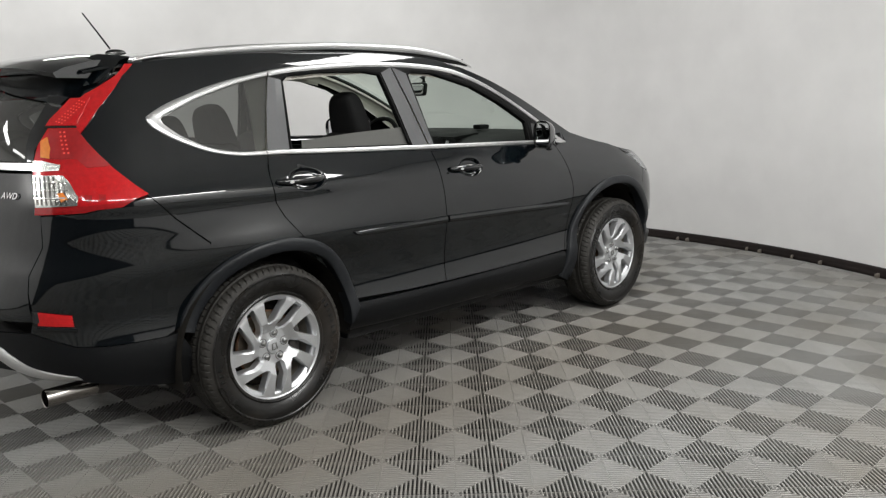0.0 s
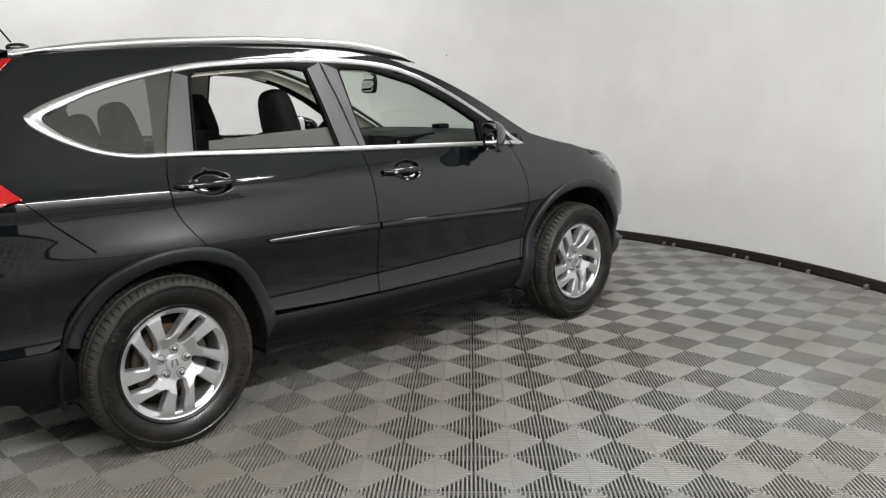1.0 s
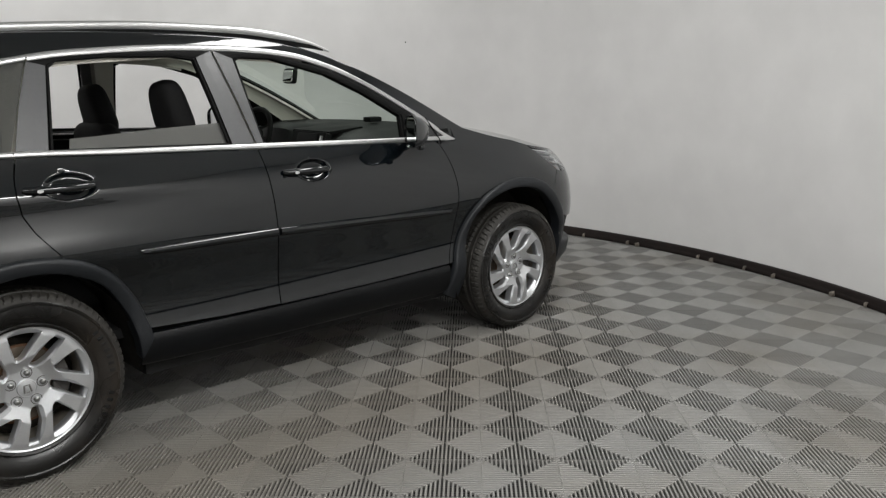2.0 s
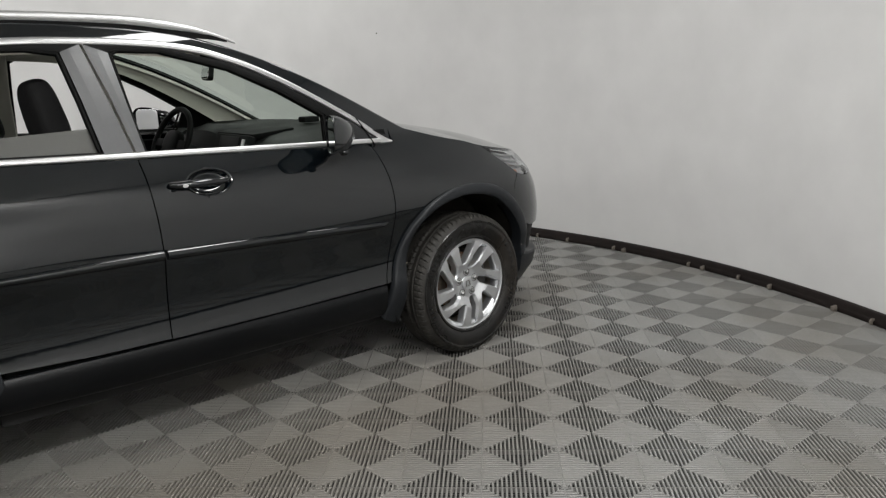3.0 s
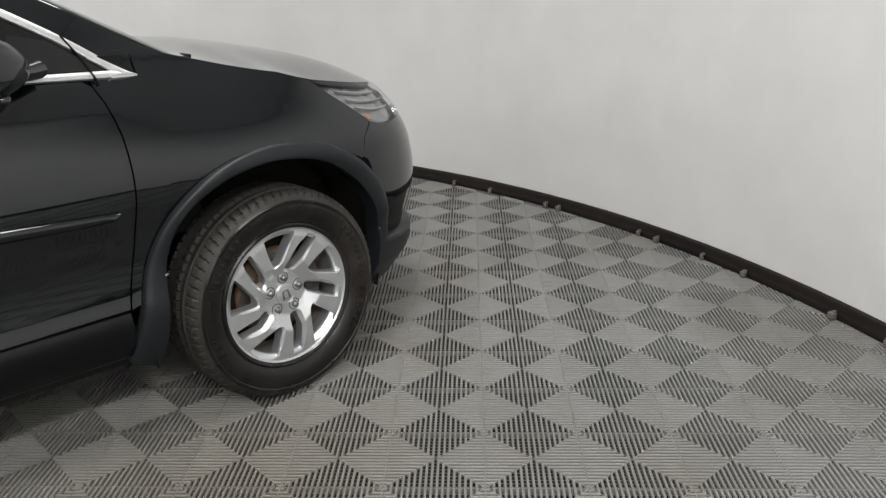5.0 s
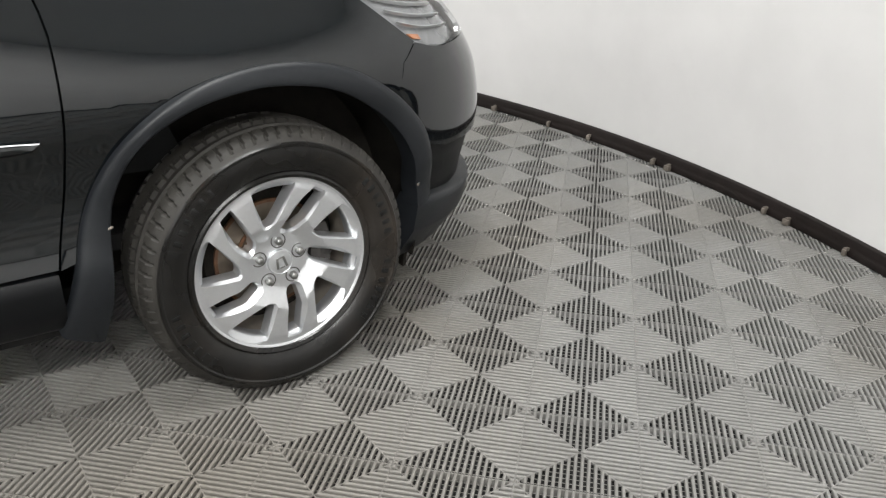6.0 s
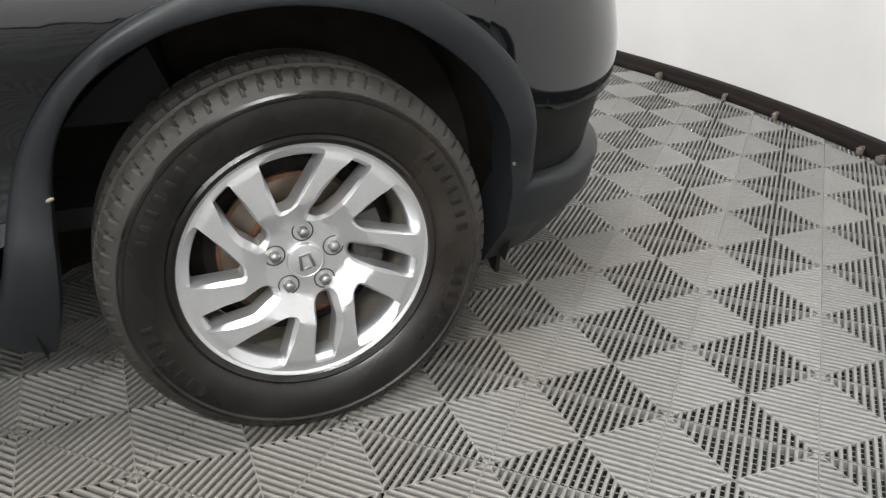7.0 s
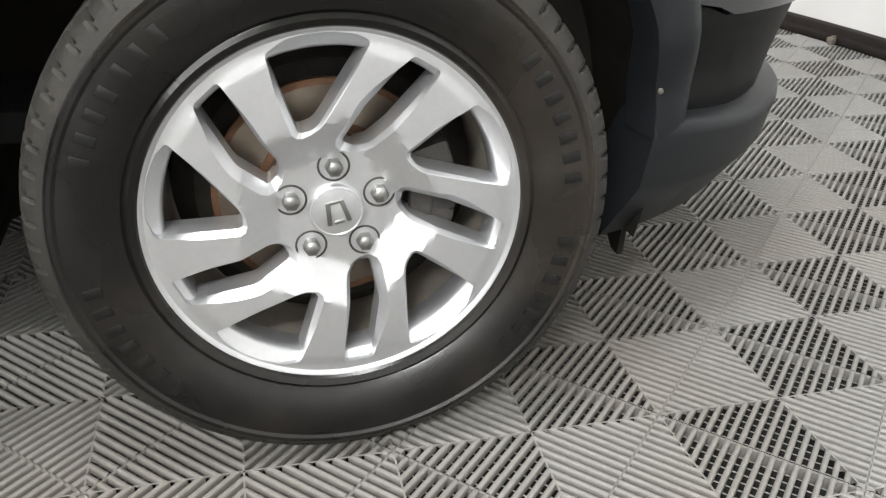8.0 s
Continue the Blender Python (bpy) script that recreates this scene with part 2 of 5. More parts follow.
def panel(name, outline, mat, parent, side=-1, lift=0.0, thick=0.014, step=0.05, label="", where=None, slope=None, fine=()):
    """A sheet cut to an outline in (u, z) and laid on the car's shell, with a turned-in edge all round."""
    where, slope = where or shell, slope or shell_normal
    bm = bmesh.new()
    vs = [bm.verts.new((u, z, 0)) for u, z in outline]
    f = bm.faces.new(vs)
    bm.normal_update()
    if f.normal.z < 0:
        f.normal_flip()
    bmesh.ops.triangulate(bm, faces=[f])
    lo = [min(p[k] for p in outline) for k in (0, 1)]
    hi = [max(p[k] for p in outline) for k in (0, 1)]
    for k in (0, 1):
        n = max(1, int((hi[k] - lo[k]) / step))
        for i in range(1, n):
            c = [0, 0, 0]
            c[k] = lo[k] + (hi[k] - lo[k]) * i / n
            nn = [0, 0, 0]
            nn[k] = 1
            bmesh.ops.bisect_plane(bm, geom=bm.verts[:] + bm.edges[:] + bm.faces[:], plane_co=c, plane_no=nn, dist=1e-5)
    for cx, cz, rx, rz in fine:                             # a finer net round a hollow
        for k, c0, r0 in ((0, cx, rx), (1, cz, rz)):
            n = int(2 * r0 / 0.0045)
            for i in range(n + 1):
                c, nn = [0, 0, 0], [0, 0, 0]
                c[k], nn[k] = c0 - r0 + 2 * r0 * i / n, 1
                near = [f for f in bm.faces if abs(f.calc_center_median().x - cx) < rx and abs(f.calc_center_median().y - cz) < rz]
                bmesh.ops.bisect_plane(bm, geom=near + list({e for f in near for e in f.edges}) + list({v for f in near for v in f.verts}), plane_co=c, plane_no=nn, dist=1e-5)
    bm.verts.index_update()
    verts, norms, faces, loops = [], [], [], []
    for v in bm.verts:
        n = slope(v.co.x, v.co.y, side)
        norms.append(n)
        verts.append(where(v.co.x, v.co.y, side) + n * lift)
    for f in bm.faces:
        ids = [v.index for v in f.verts]
        if side > 0:
            ids.reverse()
        faces.append(ids)
        loops += [norms[i] for i in ids]
    count = len(verts)
    rim = {}
    for e in bm.edges:
        if len(e.link_loops) == 1 and not (where is not shell and min(v.co.y for v in e.verts) > 0.999):     # the halves meet in the middle
            l = e.link_loops[0]
            a, b = l.vert.index, l.link_loop_next.vert.index
            for i in (a, b):
                if i not in rim:
                    rim[i] = len(verts)
                    verts.append(verts[i] - norms[i] * thick)
            ids = [b, a, rim[a], rim[b]]
            if side > 0:
                ids.reverse()
            faces.append(ids)
            n = (verts[ids[1]] - verts[ids[0]]).cross(verts[ids[2]] - verts[ids[1]]).normalized()
            loops += [n] * 4
    bm.free()
    return mesh_object(name, verts, faces, mat, parent, label, loops)


def ribbon(name, curve_a, curve_b, mat, parent, side=-1, profile=None, n=60, label="", where=None, slope=None, closed=False):
    """A moulding between two curves in (u, z) on the shell. profile: rows of (way across, height over the shell)."""
    where, slope = where or shell, slope or shell_normal
    profile = profile or ((0, -0.006), (0.03, 0.0025), (0.12, 0.0045), (0.5, 0.0052), (0.88, 0.0045), (0.97, 0.0025), (1, -0.006))
    a, b = resample(curve_a, n, closed), resample(curve_b, n, closed)
    bm = bmesh.new()
    rows = []
    for p, q in zip(a, b):
        row = []
        for t, h in profile:
            u, z = p[0] + (q[0] - p[0]) * t, p[1] + (q[1] - p[1]) * t
            row.append(bm.verts.new(where(u, z, side) + slope(u, z, side) * h))
        rows.append(row)
    for r, s in zip(rows, rows[1:]):
        for k in range(len(profile) - 1):
            bm.faces.new((r[k], s[k], s[k + 1], r[k + 1]))
    if not closed:
        bm.faces.new(rows[0])
        bm.faces.new(rows[-1][::-1])
    bmesh.ops.remove_doubles(bm, verts=bm.verts[:], dist=1e-5)
    bmesh.ops.recalc_face_normals(bm, faces=bm.faces[:])
    # turn outwards where the sheet is open
    ref = slope(*a[n // 2], side)
    if sum(f.normal.dot(ref) * f.calc_area() for f in bm.faces) < 0:
        bmesh.ops.reverse_faces(bm, faces=bm.faces[:])
    return part(name, bm, mat, parent, label, 50.0)


def ellipse_bar(bm, m, rx, ry, h):
    """A low oval boss."""
    vs = [bm.verts.new(m @ Vector((rx * math.cos(a), ry * math.sin(a), z))) for z in (0, h) for a in [2 * math.pi * k / 24 for k in range(24)]]
    for k in range(24):
        bm.faces.new((vs[k], vs[(k + 1) % 24], vs[24 + (k + 1) % 24], vs[24 + k]))
    bm.faces.new(vs[24:])
# ---- the shape of the car's shell, in the car's own frame: x ahead from the rear axle, y to its left, z up ----
def spline(xs, ys):
    """A smooth curve through the knots (Hermite, limited slopes)."""
    n = len(xs)
    d = [(ys[i + 1] - ys[i]) / (xs[i + 1] - xs[i]) for i in range(n - 1)]
    m = [d[0]] + [0.0 if d[i - 1] * d[i] <= 0 else 2 * d[i - 1] * d[i] / (d[i - 1] + d[i]) for i in range(1, n - 1)] + [d[-1]]

    def at(x):
        if x <= xs[0]:
            return ys[0] + m[0] * (x - xs[0])
        if x >= xs[-1]:
            return ys[-1] + m[-1] * (x - xs[-1])
        i = 0
        while x > xs[i + 1]:
            i += 1
        h = xs[i + 1] - xs[i]
        t = (x - xs[i]) / h
        return (ys[i] * (1 + 2 * t) * (1 - t) ** 2 + m[i] * h * t * (1 - t) ** 2
                + ys[i + 1] * t * t * (3 - 2 * t) + m[i + 1] * h * t * t * (t - 1))
    return at


def smooth(a, b, x):
    t = min(1.0, max(0.0, (x - a) / (b - a)))
    return t * t * (3 - 2 * t)


HALF = spline((0.15, 0.30, 0.39, 0.44, 0.49, 0.56, 0.66, 0.78, 0.90, 1.00, 1.06, 1.13, 1.20, 1.35, 1.50, 1.57, 1.65),
              (0.775, 0.838, 0.862, 0.865, 0.855, 0.850, 0.862, 0.882, 0.878, 0.860, 0.838, 0.800, 0.769, 0.706, 0.642, 0.612, 0.56))
TAPER = spline((-1.1, -0.6, -0.45, -0.2, 0.1, 0.6, 1.1, 1.6, 2.1, 2.6, 3.0, 3.6),
               (0.16, 0.085, 0.066, 0.040, 0.020, 0.004, 0.0, 0.003, 0.012, 0.018, 0.022, 0.03))
FRONT_IN = spline((1.2, 1.6, 2.0, 2.3, 2.6, 3.0, 3.5), (0.0, 0.012, 0.042, 0.075, 0.10, 0.12, 0.13))
NOSE = spline((0.15, 0.22, 0.30, 0.40, 0.50, 0.62, 0.74, 0.85, 0.95, 1.02, 1.12, 1.25),
              (3.32, 3.42, 3.49, 3.505, 3.535, 3.56, 3.535, 3.47, 3.38, 3.27, 3.10, 2.95))
TAIL = spline((0.15, 0.30, 0.45, 0.62, 0.75, 0.88, 1.02, 1.20, 1.40, 1.56, 1.66),
              (-0.90, -0.97, -1.01, -1.015, -0.985, -0.945, -0.92, -0.875, -0.76, -0.62, -0.52))
XF, XR, CORNER = 2.75, -0.40, 2.8
ARC = [(0.0, 0.0, 1.0)]
for k in range(1, 241):
    f = math.pi / 2 * k / 240
    cx, cy = math.sin(f) ** (2 / CORNER), max(0.0, math.cos(f)) ** (2 / CORNER)
    ARC.append((ARC[-1][0] + math.hypot(cx - ARC[-1][1], cy - ARC[-1][2]), cx, cy))
AF, AR = 0.84, 0.72
UF, UR = XF + AF * ARC[-1][0], XR - AR * ARC[-1][0]      # u at the middle of nose and tail


def corner(s):
    """The rounded corner's unit outline at arc length s: how far ahead, how far out."""
    lo, hi = 0, len(ARC) - 1
    s = min(max(s, 0.0), ARC[-1][0])
    while hi - lo > 1:
        mid = (lo + hi) // 2
        lo, hi = (mid, hi) if ARC[mid][0] <= s else (lo, mid)
    t = (s - ARC[lo][0]) / (ARC[hi][0] - ARC[lo][0])
    return ARC[lo][1] + t * (ARC[hi][1] - ARC[lo][1]), ARC[lo][2] + t * (ARC[hi][2] - ARC[lo][2])


def half(x, z):
    """Half the shell's width at x ahead and z up, on its straight part."""
    w = HALF(z) - TAPER(x) - FRONT_IN(x) * smooth(0.80, 1.12, z)
    w += 0.037 * math.exp(-((x - 0.05) / (0.60 if x > 0.05 else 0.42)) ** 2 - ((z - 0.82) / 0.085) ** 2)          # rear haunch
    w += 0.020 * math.exp(-((x - 2.62) / 0.42) ** 2 - ((z - 0.82) / 0.10) ** 2)          # front wing
    w += 0.85 * smooth(2.8, 3.1, x) * max(0.0, 0.883 - HALF(z)) * smooth(0.45, 0.56, z) * smooth(0.80, 0.78, z)   # upright bumper corner
    for cx, cz in ((0.228, 1.060), (1.290, 1.024)):                                     # hollows behind the door handles
        r = ((x - cx) / 0.100) ** 2 + ((z - cz) / 0.050) ** 2
        if r < 1:
            w -= 0.021 * smooth(1.0, 0.30, r)
    crease = 1.045 - 0.012 * x
    fade = smooth(0.9, 0.1, x)
    w += fade * (0.014 * smooth(crease + 0.040, crease, z) * smooth(crease - 0.075, crease - 0.006, z))
    return w


def shell(u, z, side=-1):
    """A point of the shell: u is x along the flanks and runs on round the corners, to the middle of nose and tail."""
    if u > XF:
        cx, cy = corner((u - XF) / AF)
        x = XF + (NOSE(z) - XF) * cx
        return Vector((x, side * half(min(x, 3.3), z) * cy, z))
    if u < XR:
        cx, cy = corner((XR - u) / AR)
        x = XR + (TAIL(z) - XR) * cx
        return Vector((x, side * half(x, z) * cy, z))
    return Vector((u, side * half(u, z), z))


def shell_normal(u, z, side=-1):
    e = 0.004
    a = shell(u + e, z, side) - shell(u - e, z, side)
    b = shell(u, z + e, side) - shell(u, z - e, side)
    n = a.cross(b)
    return (n if side < 0 else -n).normalized()


ROOF_EDGE = spline((-0.62, -0.45, -0.2, 0.1, 0.4, 0.8, 1.1, 1.3, 1.5, 1.7, 1.9, 2.1, 2.3, 2.45),
                   (1.520, 1.550, 1.577, 1.597, 1.607, 1.611, 1.600, 1.578, 1.533, 1.468, 1.385, 1.288, 1.183, 1.106))
DARK_ARC = material("charcoal_arc", (0.030, 0.030, 0.032), 0.75, 0.0, 0.0, 0.1, 0.1, 6.0)

# ---- the booth: round wall, base strip, ceiling with light panels ----
def arc_wall(name, r0, r1, z0, z1, mat, first, last, steps=120):
    bm = bmesh.new()
    revolve_profile = [(r0, z0), (r0, z1), (r1, z1), (r1, z0), (r0, z0)]
    rings = []
    for i in range(steps + 1):
        a = radians(first + (last - first) * i / steps)
        rings.append([bm.verts.new((BOOTH_X + r * math.cos(a), BOOTH_Y + r * math.sin(a), z)) for r, z in revolve_profile[:4]])
    for i in range(steps):
        q, s = rings[i], rings[i + 1]
        for k in range(4):
            bm.faces.new((q[k], s[k], s[(k + 1) % 4], q[(k + 1) % 4]))
    bm.faces.new(rings[0])
    bm.faces.new(rings[-1][::-1])
    bmesh.ops.recalc_face_normals(bm, faces=bm.faces[:])
    return part(name, bm, mat)


wall = tagged(arc_wall("wall_round", BOOTH_R, BOOTH_R + 0.12, -0.05, BOOTH_H, WALL, -98, 192),
              "seamless white curved booth wall with faint scuffs", "wall", kind="structure")
# unseen arc in charcoal, added so bumper and doors reflect something dark
tagged(arc_wall("wall_entry", BOOTH_R + 0.02, BOOTH_R + 0.14, -0.05, BOOTH_H, DARK_ARC, 192, 262),
       "unseen charcoal wall arc that darkens the car's reflections", "wall", kind="structure")

bm = bmesh.new()
bmesh.ops.create_circle(bm, cap_ends=True, segments=96, radius=BOOTH_R + 0.12, matrix=Matrix.Translation((BOOTH_X, BOOTH_Y, BOOTH_H)))
up = bmesh.ops.extrude_face_region(bm, geom=bm.faces[:])
bmesh.ops.translate(bm, verts=[v for v in up["geom"] if isinstance(v, bmesh.types.BMVert)], vec=(0, 0, 0.1))
bmesh.ops.recalc_face_normals(bm, faces=bm.faces[:])
tagged(part("ceiling", bm, CEILING), "plain white booth ceiling", "ceiling", kind="structure")

for px, py, a, strength in PANELS:
    broad = 320 < a - 90 < 330                              # added fill lamp, broad, before the car's front corner: brightens flank and wheel
    long, wide = (1.30, 0.62) if broad else (1.30, 0.32)
    light = thing("ceiling_light", pose(px, py, BOOTH_H - 0.03, 0, 0, a), "broad white fill panel added under the ceiling" if broad else "long white ceiling light strip", "lamp", "ceiling light strips")
    bm = bmesh.new()
    box(bm, 0, 0, 0.010, long + 0.06, wide + 0.06, 0.04, 0.006)
    part("housing", bm, FRAME_WHITE, light)
    lamp = bpy.data.lights.new("strip_lamp", "AREA")
    lamp.shape, lamp.size, lamp.size_y, lamp.energy, lamp.color = "RECTANGLE", long, wide, PANEL_WATTS * strength, (0.983, 0.985, 0.966)
    glow = new("strip_lamp", lamp)
    glow.parent = light
    glow.matrix_basis = pose(0, 0, -0.016)

# black base strip round the foot of the wall: a flat band, a rolled lip and dull fasteners
strip = thing("base_strip", Matrix(), "black rubber base strip along the wall with dull fasteners", "baseboard", kind="structure")
bm = bmesh.new()
outline = [(0.0, 0.0), (-0.016, 0.0), (-0.020, 0.006), (-0.016, 0.030), (-0.015, 0.034), (-0.015, 0.040), (-0.015, 0.066), (-0.012, 0.074), (-0.004, 0.076), (0.0, 0.076)]
rings = []
for i in range(200):
    a = 2 * math.pi * i / 200
    rings.append([bm.verts.new((BOOTH_X + (BOOTH_R + 0.002 + r) * math.cos(a), BOOTH_Y + (BOOTH_R + 0.002 + r) * math.sin(a), z)) for r, z in outline])
for i in range(200):
    q, s = rings[i], rings[(i + 1) % 200]
    for k in range(len(outline) - 1):
        bm.faces.new((q[k], s[k], s[k + 1], q[k + 1]))
bmesh.ops.recalc_face_normals(bm, faces=bm.faces[:])
part("band", bm, TRIM, strip, sharp=60)
for a, size in ((-24.5, 1.2), (-18.9, 1.0), (-12.6, 1.1), (-11.2, 0.8), (-4.6, 1.2), (-3.5, 0.9), (1.5, 0.8), (9.4, 1.2), (-30.2, 1.0), (-16.0, 0.7), (-27.5, 0.7), (4.8, 0.7)):
    bm = bmesh.new()
    here = pose(BOOTH_X + (BOOTH_R - 0.030) * math.cos(radians(a)), BOOTH_Y + (BOOTH_R - 0.030) * math.sin(radians(a)), 0.016, 0, 0, a)
    box(bm, 0, 0, 0, 0.020 * size, 0.026 * size, 0.026, 0.005)
    box(bm, 0.008, 0, 0.012, 0.022, 0.014, 0.014, 0.003)
    bmesh.ops.transform(bm, matrix=here, verts=bm.verts[:])
    part("fastener", bm, BOLT, strip)
bm = bmesh.new()
bmesh.ops.create_uvsphere(bm, u_segments=8, v_segments=6, radius=0.007, matrix=Matrix.Translation((BOOTH_X + BOOTH_R * math.cos(radians(22.5)), BOOTH_Y + BOOTH_R * math.sin(radians(22.5)), 1.72)))
tagged(part("wall_peg", bm, TRIM), "tiny dark peg in the white wall", "fastener")
# ---- the car ----
car = thing("suv_car", pose(0, 0.035, 0), "glossy black mid-size SUV with silver alloy wheels and chrome window trim", "car")

BELT = spline((-0.1, 0.065, 0.48, 1.016, 1.918, 2.27), (1.175, 1.173, 1.156, 1.136, 1.103, 1.088))
B_SEAM = spline((0.40, 0.53, 0.78, 0.97, 1.146, 1.35, 1.563), (1.070, 1.075, 1.067, 1.054, 1.036, 0.995, 0.945))
F_SEAM = spline((0.40, 0.453, 0.64, 0.80, 0.93, 1.01, 1.085), (2.118, 2.126, 2.163, 2.176, 2.178, 2.168, 2.14))
TOP_OUT = spline((-0.42, -0.338, -0.217, -0.09, 0.04, 0.192, 0.321, 0.47, 0.63, 0.8, 0.95, 1.16, 1.355, 1.555, 1.756, 1.96, 2.11, 2.272),
                 (1.350, 1.392, 1.436, 1.474, 1.503, 1.530, 1.547, 1.558, 1.567, 1.572, 1.571, 1.562, 1.541, 1.486, 1.400, 1.292, 1.205, 1.094))
REAR_OUT = [(-0.40, 0.50), (-0.375, 0.575), (-0.292, 0.690), (-0.196, 0.766), (-0.069, 0.815), (0.066, 0.826), (0.214, 0.797), (0.341, 0.722), (0.427, 0.611), (0.468, 0.50), (0.482, 0.44)]
REAR_IN = [(-0.342, 0.48), (-0.325, 0.53), (-0.262, 0.625), (-0.180, 0.705), (-0.068, 0.760), (0.066, 0.775), (0.200, 0.747), (0.312, 0.671), (0.388, 0.545), (0.416, 0.44), (0.425, 0.36)]
FRONT_OUT = [(2.108, 0.285), (2.145, 0.40), (2.190, 0.565), (2.250, 0.678), (2.330, 0.763), (2.425, 0.818), (2.545, 0.850), (2.680, 0.855), (2.815, 0.835), (2.922, 0.793), (3.020, 0.724), (3.093, 0.635), (3.138, 0.52), (3.150, 0.46), (3.154, 0.420)]
FRONT_IN_EDGE = [(2.205, 0.245), (2.228, 0.36), (2.243, 0.53), (2.268, 0.632), (2.328, 0.722), (2.430, 0.779), (2.548, 0.806), (2.658, 0.808), (2.775, 0.788), (2.875, 0.744), (2.968, 0.671), (3.040, 0.571), (3.075, 0.468), (3.082, 0.440), (3.086, 0.415)]


def between(a, b, t, n=40):
    return [(p[0] + (q[0] - p[0]) * t, p[1] + (q[1] - p[1]) * t) for p, q in zip(resample(a, n), resample(b, n))]


REAR_MID, FRONT_MID = between(REAR_OUT, REAR_IN, 0.35), between(FRONT_OUT, FRONT_IN_EDGE, 0.35)
GAP = 0.0025


def along(f, x0, x1, n, dz=0.0):
    return [(x0 + (x1 - x0) * k / n, f(x0 + (x1 - x0) * k / n) + dz) for k in range(n + 1)]


def upward(f, z0, z1, n, dx=0.0):
    return [(f(z0 + (z1 - z0) * k / n) + dx, z0 + (z1 - z0) * k / n) for k in range(n + 1)]


C_SEAM = [(0.072, 1.172), (0.052, 1.11), (0.040, 1.044), (0.052, 0.975), (0.083, 0.914), (0.125, 0.858), (0.162, 0.815)]
LAMP_EDGE = [(-0.42, 1.556), (-0.555, 1.511), (-0.729, 1.395), (-0.829, 1.293), (-0.692, 1.186), (-0.527, 1.064)]

rear_mid_front = [p for p in REAR_MID if p[0] > 0.17]
rear_mid_back = [p for p in REAR_MID if p[0] <= 0.155]
front_mid_back = [p for p in FRONT_MID if p[0] < 2.9 and p[1] > 0.45]

for side in (-1, 1):
    near = side < 0
    # front door, lower skin
    door = panel("front_door", along(BELT, 1.040, 2.12, 14, -0.004) + upward(F_SEAM, 1.075, 0.452, 14, -GAP)
                 + [(1.6, 0.447)] + upward(B_SEAM, 0.449, 1.130, 14, GAP), PAINT, car, side, step=0.022, label="black front door with body-side moulding", fine=((1.290, 1.024, 0.105, 0.055),))
    rear = panel("rear_door", along(BELT, 0.075, 1.030, 14, -0.004) + upward(B_SEAM, 1.130, 0.451, 14, -GAP)
                 + [(0.8, 0.455)] + [p for p in rear_mid_front[::-1] if p[1] > 0.458] + [(u + GAP, z) for u, z in C_SEAM[::-1]],
                 PAINT, car, side, step=0.022, label="black rear door with half-lowered tinted window", fine=((0.228, 1.060, 0.105, 0.055),))
    # rear quarter: up the D pillar to the roof edge
    quarter = panel("quarter_panel", [(0.068, 1.170)] + [(u - GAP, z) for u, z in C_SEAM[1:]] + rear_mid_back[::-1][:26]
                    + [(-0.262, 0.850), (-0.427, 0.992), (-0.527, 1.060)] + LAMP_EDGE[::-1][1:] + along(ROOF_EDGE, -0.42, 0.19, 10)
                    + along(TOP_OUT, 0.19, -0.42, 14) + [(-0.424, 1.338), (-0.366, 1.287), (-0.272, 1.235), (-0.170, 1.198), (-0.058, 1.178)],
                    PAINT, car, side, step=0.022)
    wing = panel("front_wing", upward(F_SEAM, 0.450, 1.080, 14, GAP) + [(2.285, 1.088), (2.285, 1.150)]
                 + [(2.36, 1.148), (2.50, 1.112), (2.64, 1.075), (2.80, 1.045), (2.935, 1.018)] + [(2.985, 0.971), (3.060, 0.909), (3.110, 0.868), (3.035, 0.823)]
                 + [p for p in FRONT_MID[::-1] if p[0] < 3.01 and p[1] > 0.45], PAINT, car, side)
    # bumpers
    panel("front_bumper", [(3.112, 0.8655), (3.174, 0.850), (3.24, 0.843), (3.45, 0.846), (3.58, 0.858), (3.75, 0.825), (UF, 0.810), (UF, 0.560), (3.60, 0.560), (3.31, 0.565), (3.20, 0.566),
                           (3.165, 0.578), (3.105, 0.588)] + [p for p in FRONT_MID[::-1] if 3.02 < p[0] and 0.59 < p[1]] + [(3.006, 0.752), (3.0365, 0.8215)], PAINT, car, side, step=0.03)
    panel("bumper_insert", [(3.10, 0.585), (3.165, 0.574), (3.20, 0.562), (3.31, 0.561), (3.6, 0.557), (UF, 0.557), (UF, 0.40), (3.5, 0.40), (3.325, 0.405), (3.15, 0.422)], INSERT, car, side, lift=-0.014, label="black bumper corner insert")
    ribbon("lower_bumper", [(3.088, 0.440), (3.16, 0.432), (3.32, 0.417), (3.45, 0.415), (3.70, 0.415), (UF, 0.415)],
           [(3.094, 0.236), (3.20, 0.240), (3.32, 0.248), (3.46, 0.262), (3.70, 0.266), (UF, 0.265)], CLADDING, car, side,
           ((0, -0.050), (0.0, 0.014), (0.03, 0.022), (0.10, 0.025), (0.46, 0.024), (0.54, 0.019), (0.97, 0.004), (1.0, -0.004), (1.0, -0.080)), 60, "matt black lower bumper")
    panel("rear_bumper", [(-0.527, 1.056), (-0.427, 0.986), (-0.266, 0.845)] + [p for p in REAR_MID[::-1] if p[0] < -0.235 and p[1] > 0.50]
          + [(-0.46, 0.490), (-0.70, 0.488), (-0.832, 0.497), (-1.005, 0.556), (-0.985, 0.626), (-1.020, 0.713), (-1.030, 0.776), (-0.992, 0.882), (-1.010, 1.000), (-0.826, 1.008)], PAINT, car, side, step=0.025)
